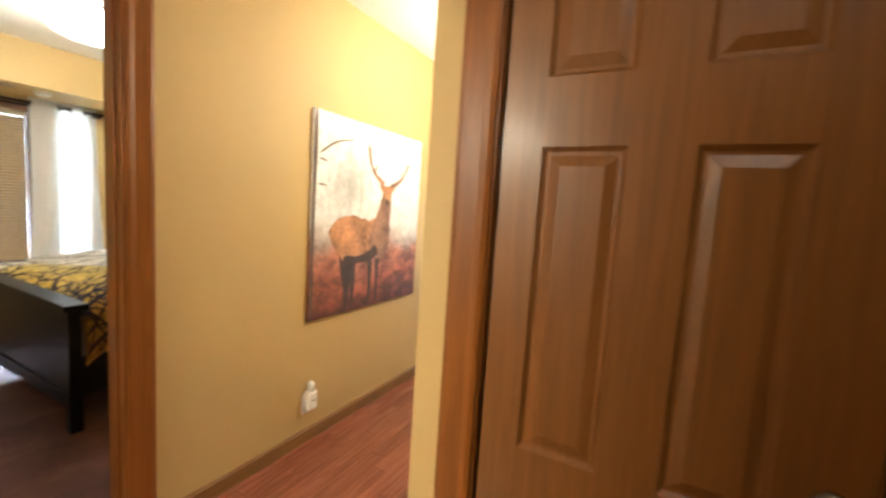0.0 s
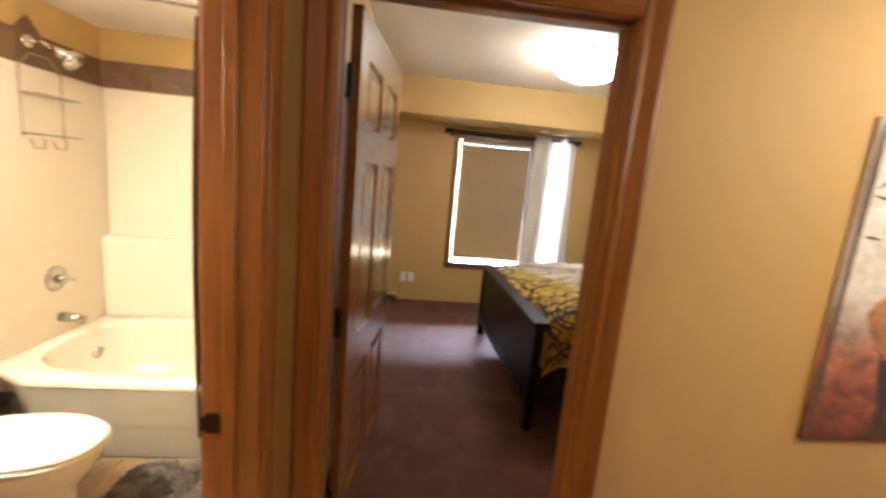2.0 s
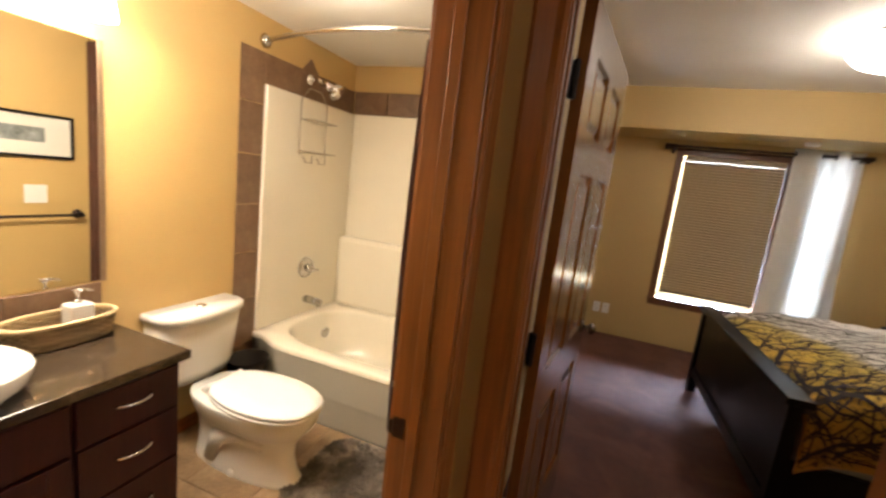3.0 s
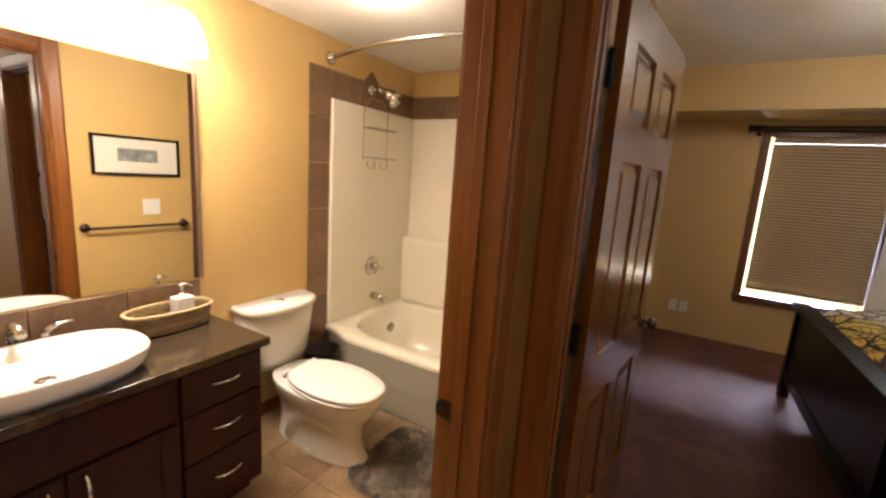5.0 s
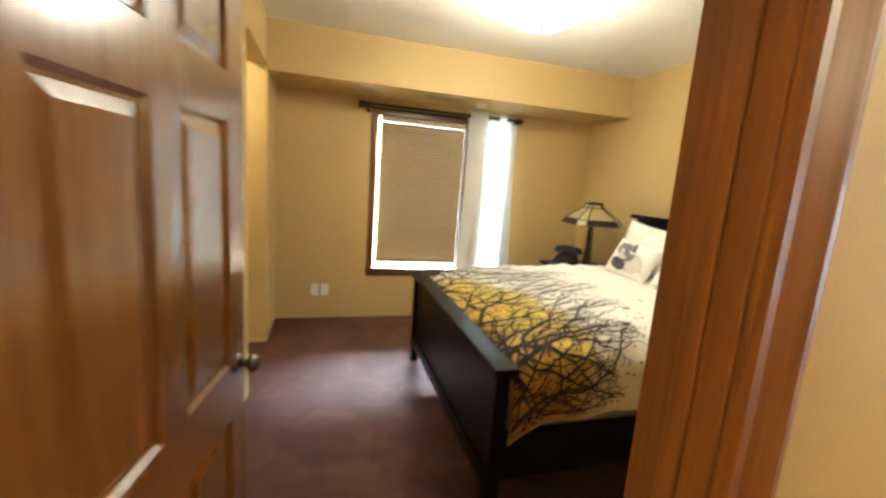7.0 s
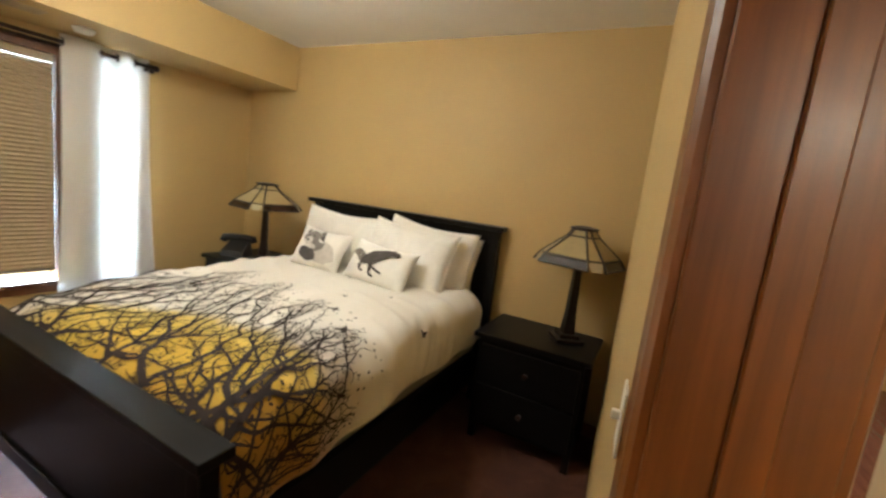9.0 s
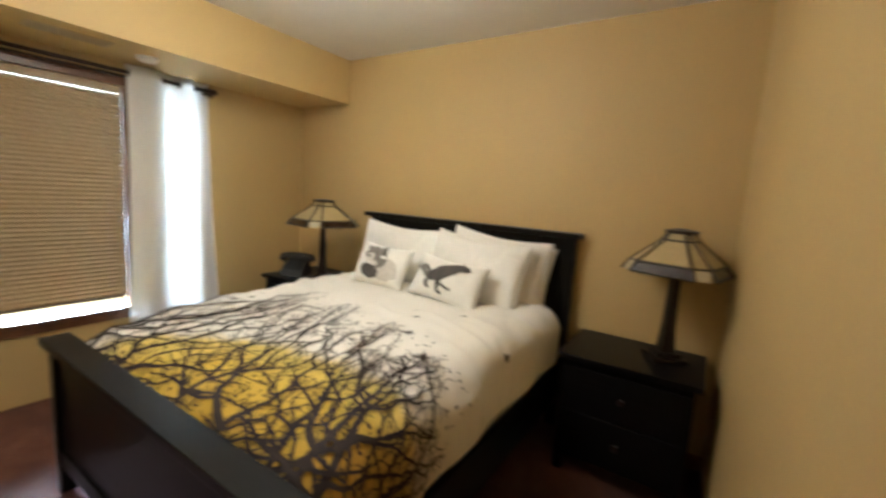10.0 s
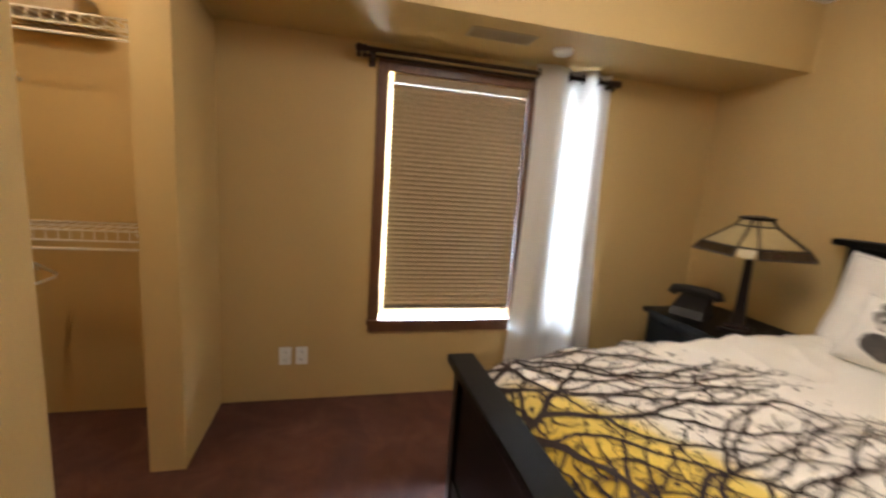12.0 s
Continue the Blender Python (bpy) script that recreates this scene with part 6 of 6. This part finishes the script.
    for leg in ([[(0.255, 0.34, 0.055), (0.265, 0.22, 0.040), (0.275, 0.10, 0.022), (0.27, 0.02, 0.016)], [(0.315, 0.30, 0.035), (0.325, 0.15, 0.020), (0.32, 0.04, 0.014)], [(0.475, 0.28, 0.028), (0.48, 0.14, 0.016), (0.475, 0.02, 0.013)], [(0.545, 0.30, 0.026), (0.55, 0.15, 0.015), (0.545, 0.02, 0.013)]]):
        sheet("printed_leg", [leg], dark, 0.0010)
    sheet("printed_body", [[(0.155, 0.36, 0.070), (0.20, 0.385, 0.108), (0.30, 0.395, 0.118), (0.42, 0.385, 0.108), (0.52, 0.385, 0.108), (0.60, 0.39, 0.09), (0.665, 0.40, 0.06)]], fur, 0.0013)
    sheet("printed_neck", [[(0.54, 0.27, 0.060), (0.56, 0.36, 0.098), (0.582, 0.46, 0.085), (0.608, 0.56, 0.060), (0.622, 0.64, 0.047), (0.622, 0.68, 0.04)]], brown, 0.0016)
    sheet("printed_belly", [[(0.24, 0.285, 0.025), (0.36, 0.275, 0.020), (0.48, 0.295, 0.028), (0.54, 0.33, 0.035)]], dark, 0.0018)
    sheet("printed_head", [[(0.622, 0.575, 0.016), (0.622, 0.61, 0.028), (0.622, 0.655, 0.042), (0.618, 0.69, 0.030)], [(0.545, 0.685, 0.006), (0.572, 0.675, 0.020), (0.606, 0.665, 0.012)], [(0.70, 0.685, 0.006), (0.672, 0.675, 0.020), (0.637, 0.665, 0.012)]], fur, 0.0020)
    sheet("printed_muzzle", [[(0.622, 0.575, 0.012), (0.622, 0.595, 0.018), (0.622, 0.612, 0.010)]], dark, 0.0022)
    for antler in ([[(0.590, 0.69, 0.016), (0.545, 0.715, 0.014), (0.478, 0.76, 0.011), (0.440, 0.83, 0.013), (0.428, 0.90, 0.012)], [(0.488, 0.755, 0.008), (0.512, 0.80, 0.004)]], [[(0.652, 0.69, 0.016), (0.71, 0.705, 0.013), (0.785, 0.75, 0.010), (0.83, 0.81, 0.011), (0.845, 0.84, 0.010)], [(0.775, 0.745, 0.008), (0.755, 0.79, 0.004)]]):
        sheet("printed_antler", antler, brown, 0.0024)


deer_canvas()

wall_plate("wall_outlet", (HALL_X, 1.69, 0.235), 90, "outlet", "white wall outlet in the hall")
fr = tagged(empty("air_freshener", (HALL_X + 0.0085, 1.69, 0.26)), "white plug-in air freshener in the hall outlet", "air freshener")
part("housing", boxes((0, 0.045, -0.032, 0.032, -0.055, 0.055), bevel=0.012), PLASTIC, fr)
bm = bmesh.new()
lathe(bm, [(0.0, 0.055), (0.020, 0.055), (0.019, 0.095), (0.014, 0.105), (0.0, 0.106)], (0.024, 0, 0), 18)
part("bottle_cap", bm, PLASTIC, fr, smooth=True)
part("vent_slot", boxes((0.0452, 0.0462, -0.012, 0.012, 0.0, 0.006)), RUBBER, fr)

# ---------------------------------------------------------------- living room beyond the hall
def living_openings():
    w = tagged(empty("window_2"), "bright living room window with white frame", "window", kind="structure")
    a, b, z0, z1 = -2.46, -1.90, 0.60, 1.85
    y = LIV_N
    part("window_frame", boxes((a, a + 0.04, y + 0.02, y + 0.08, z0, z1), (b - 0.04, b, y + 0.02, y + 0.08, z0, z1), (a + 0.04, b - 0.04, y + 0.02, y + 0.08, z0, z0 + 0.04), (a + 0.04, b - 0.04, y + 0.02, y + 0.08, z1 - 0.04, z1)), PLASTIC, w)
    part("window_sill", boxes((a - 0.08, b + 0.04, y - 0.05, y - 0.001, z0 - 0.045, z0 - 0.005), bevel=0.004), TRIM_X, w)
    p = part("pane", boxes((a + 0.04, b - 0.04, y + 0.045, y + 0.049, z0 + 0.04, z1 - 0.04)), GLASS, w)
    p.visible_shadow = False
    d = tagged(empty("door_3"), "glazed patio door in the living room", "door", kind="structure")
    for a, b in ((-1.74, -0.872), (-0.868, 0.0)):
        part("door_leaf", boxes((a, a + 0.11, y + 0.02, y + 0.07, 0.01, 2.05), (b - 0.11, b, y + 0.02, y + 0.07, 0.01, 2.05), (a + 0.11, b - 0.11, y + 0.02, y + 0.07, 0.01, 0.22), (a + 0.11, b - 0.11, y + 0.02, y + 0.07, 1.92, 2.05)), plain("white_door_paint", (0.72, 0.70, 0.66), 0.4), d)
        p = part("pane", boxes((a + 0.11, b - 0.11, y + 0.043, y + 0.047, 0.22, 1.92)), GLASS, d)
        p.visible_shadow = False
    tagged(link_mesh("roller_shade", boxes((-2.55, -1.84, y - 0.06, y - 0.004, 1.86, 2.03), bevel=0.01), plain("pale_shade", (0.62, 0.58, 0.52), 0.7)), "raised pale roller shade above the window", "blind")
    hv = tagged(empty("baseboard_heater", (-2.2, y - 0.001, 0)), "low dark baseboard heater under the window", "heater")
    part("casing", boxes((-0.45, 0.36, -0.07, 0, 0.035, 0.17), bevel=0.006), plain("heater_grey", (0.22, 0.21, 0.20), 0.5), hv)
    for k in range(5):
        part("fin_slot", boxes((-0.42, 0.33, -0.073, -0.0705, 0.05 + 0.02 * k, 0.06 + 0.02 * k)), RUBBER, hv)


living_openings()
structure("baseboard_living", boxes((-6.2, -2.66, LIV_N - 0.014, LIV_N, 0, 0.085)), TRIM_X, "stained wooden baseboard in the living room", "baseboard")
tagged(link_mesh("floor_register", boxes((-2.55, -2.25, 5.93, 6.03, 0.0125, 0.018), bevel=0.002), plain("register_pale", (0.6, 0.57, 0.5), 0.4, 0.3)), "pale metal floor register near the window", "vent")

# ---------------------------------------------------------------- floors in pieces
floor_hall = structure("floor_hall", boxes((HALL_X - 0.06, 1.3, BATH_Y - 0.02, 3.40, -0.1, -0.003)), SUBFLOOR, "red-brown hardwood strip floor in the hall", "floor")
rng = random.Random(3)
plank_meshes = {}


def plank(parent, x, y0, y1):
    key = round(y1 - y0, 2)
    if key not in plank_meshes:
        bm = bmesh.new()
        box(bm, 0, 0.0815, 0, key - 0.0015, -0.010, 0.0)
        top = [e for e in bm.edges if all(v.co.z > -0.001 for v in e.verts)]
        bmesh.ops.bevel(bm, geom=top, offset=0.0012, segments=1, affect="EDGES")
        me = bpy.data.meshes.new("plank")
        bm.to_mesh(me)
        bm.free()
        me.materials.append(PLANK)
        plank_meshes[key] = me
    ob = new("plank", plank_meshes[key])
    ob.location, ob.parent = (x, y0, 0.0), parent
    return ob


x = HALL_X - 0.04
while x < 0.95:
    end = 3.40 if x < CORNER_X - 0.02 else CLOSET_Y
    y = BATH_Y - 0.01
    first = rng.choice((0.35, 0.6, 0.85))
    while y < end - 0.02:
        ln = min(first or rng.choice((0.6, 0.85, 1.1, 1.35)), end - y)
        first = 0
        plank(floor_hall, x, y, y + round(ln, 2))
        y += round(ln, 2)
    x += 0.083

bm = bmesh.new()
x = -6.2
while x < 2.55:
    y = 3.40
    first = rng.uniform(0.3, 1.2)
    while y < LIV_N - 0.02:
        ln = min(first or rng.uniform(0.7, 1.4), LIV_N - y)
        first = 0
        box(bm, x, x + 0.0815, y, y + ln - 0.0015, -0.012, 0.0)
        y += ln
    x += 0.083
far_planks = link_mesh("floor_living", bm, PLANK)
tagged(far_planks, "glossy red-brown hardwood floor in the living room", "floor", kind="structure")
structure("subfloor_living", boxes((-6.2, 2.6, 3.40, LIV_N + 0.15, -0.1, -0.014)), SUBFLOOR, "subfloor under the living room", "floor")

floor_bath = structure("floor_bath", boxes((BATH_W, 0.4, PLUMB, BATH_Y - 0.02, -0.1, 0.004)), GROUT, "mottled brown tile bathroom floor", "floor")
x = TUB_X + 0.003
while x < 0.39:
    y = PLUMB + 0.003
    while y < BATH_Y - 0.03:
        x1, y1 = min(x + 0.327, 0.398), min(y + 0.327, BATH_Y - 0.022)
        tile_piece(floor_bath, x, x1, y, y1, 0.0045, 0.012, FLOOR_TILE, "floor_tile")
        y += 0.33
    x += 0.33
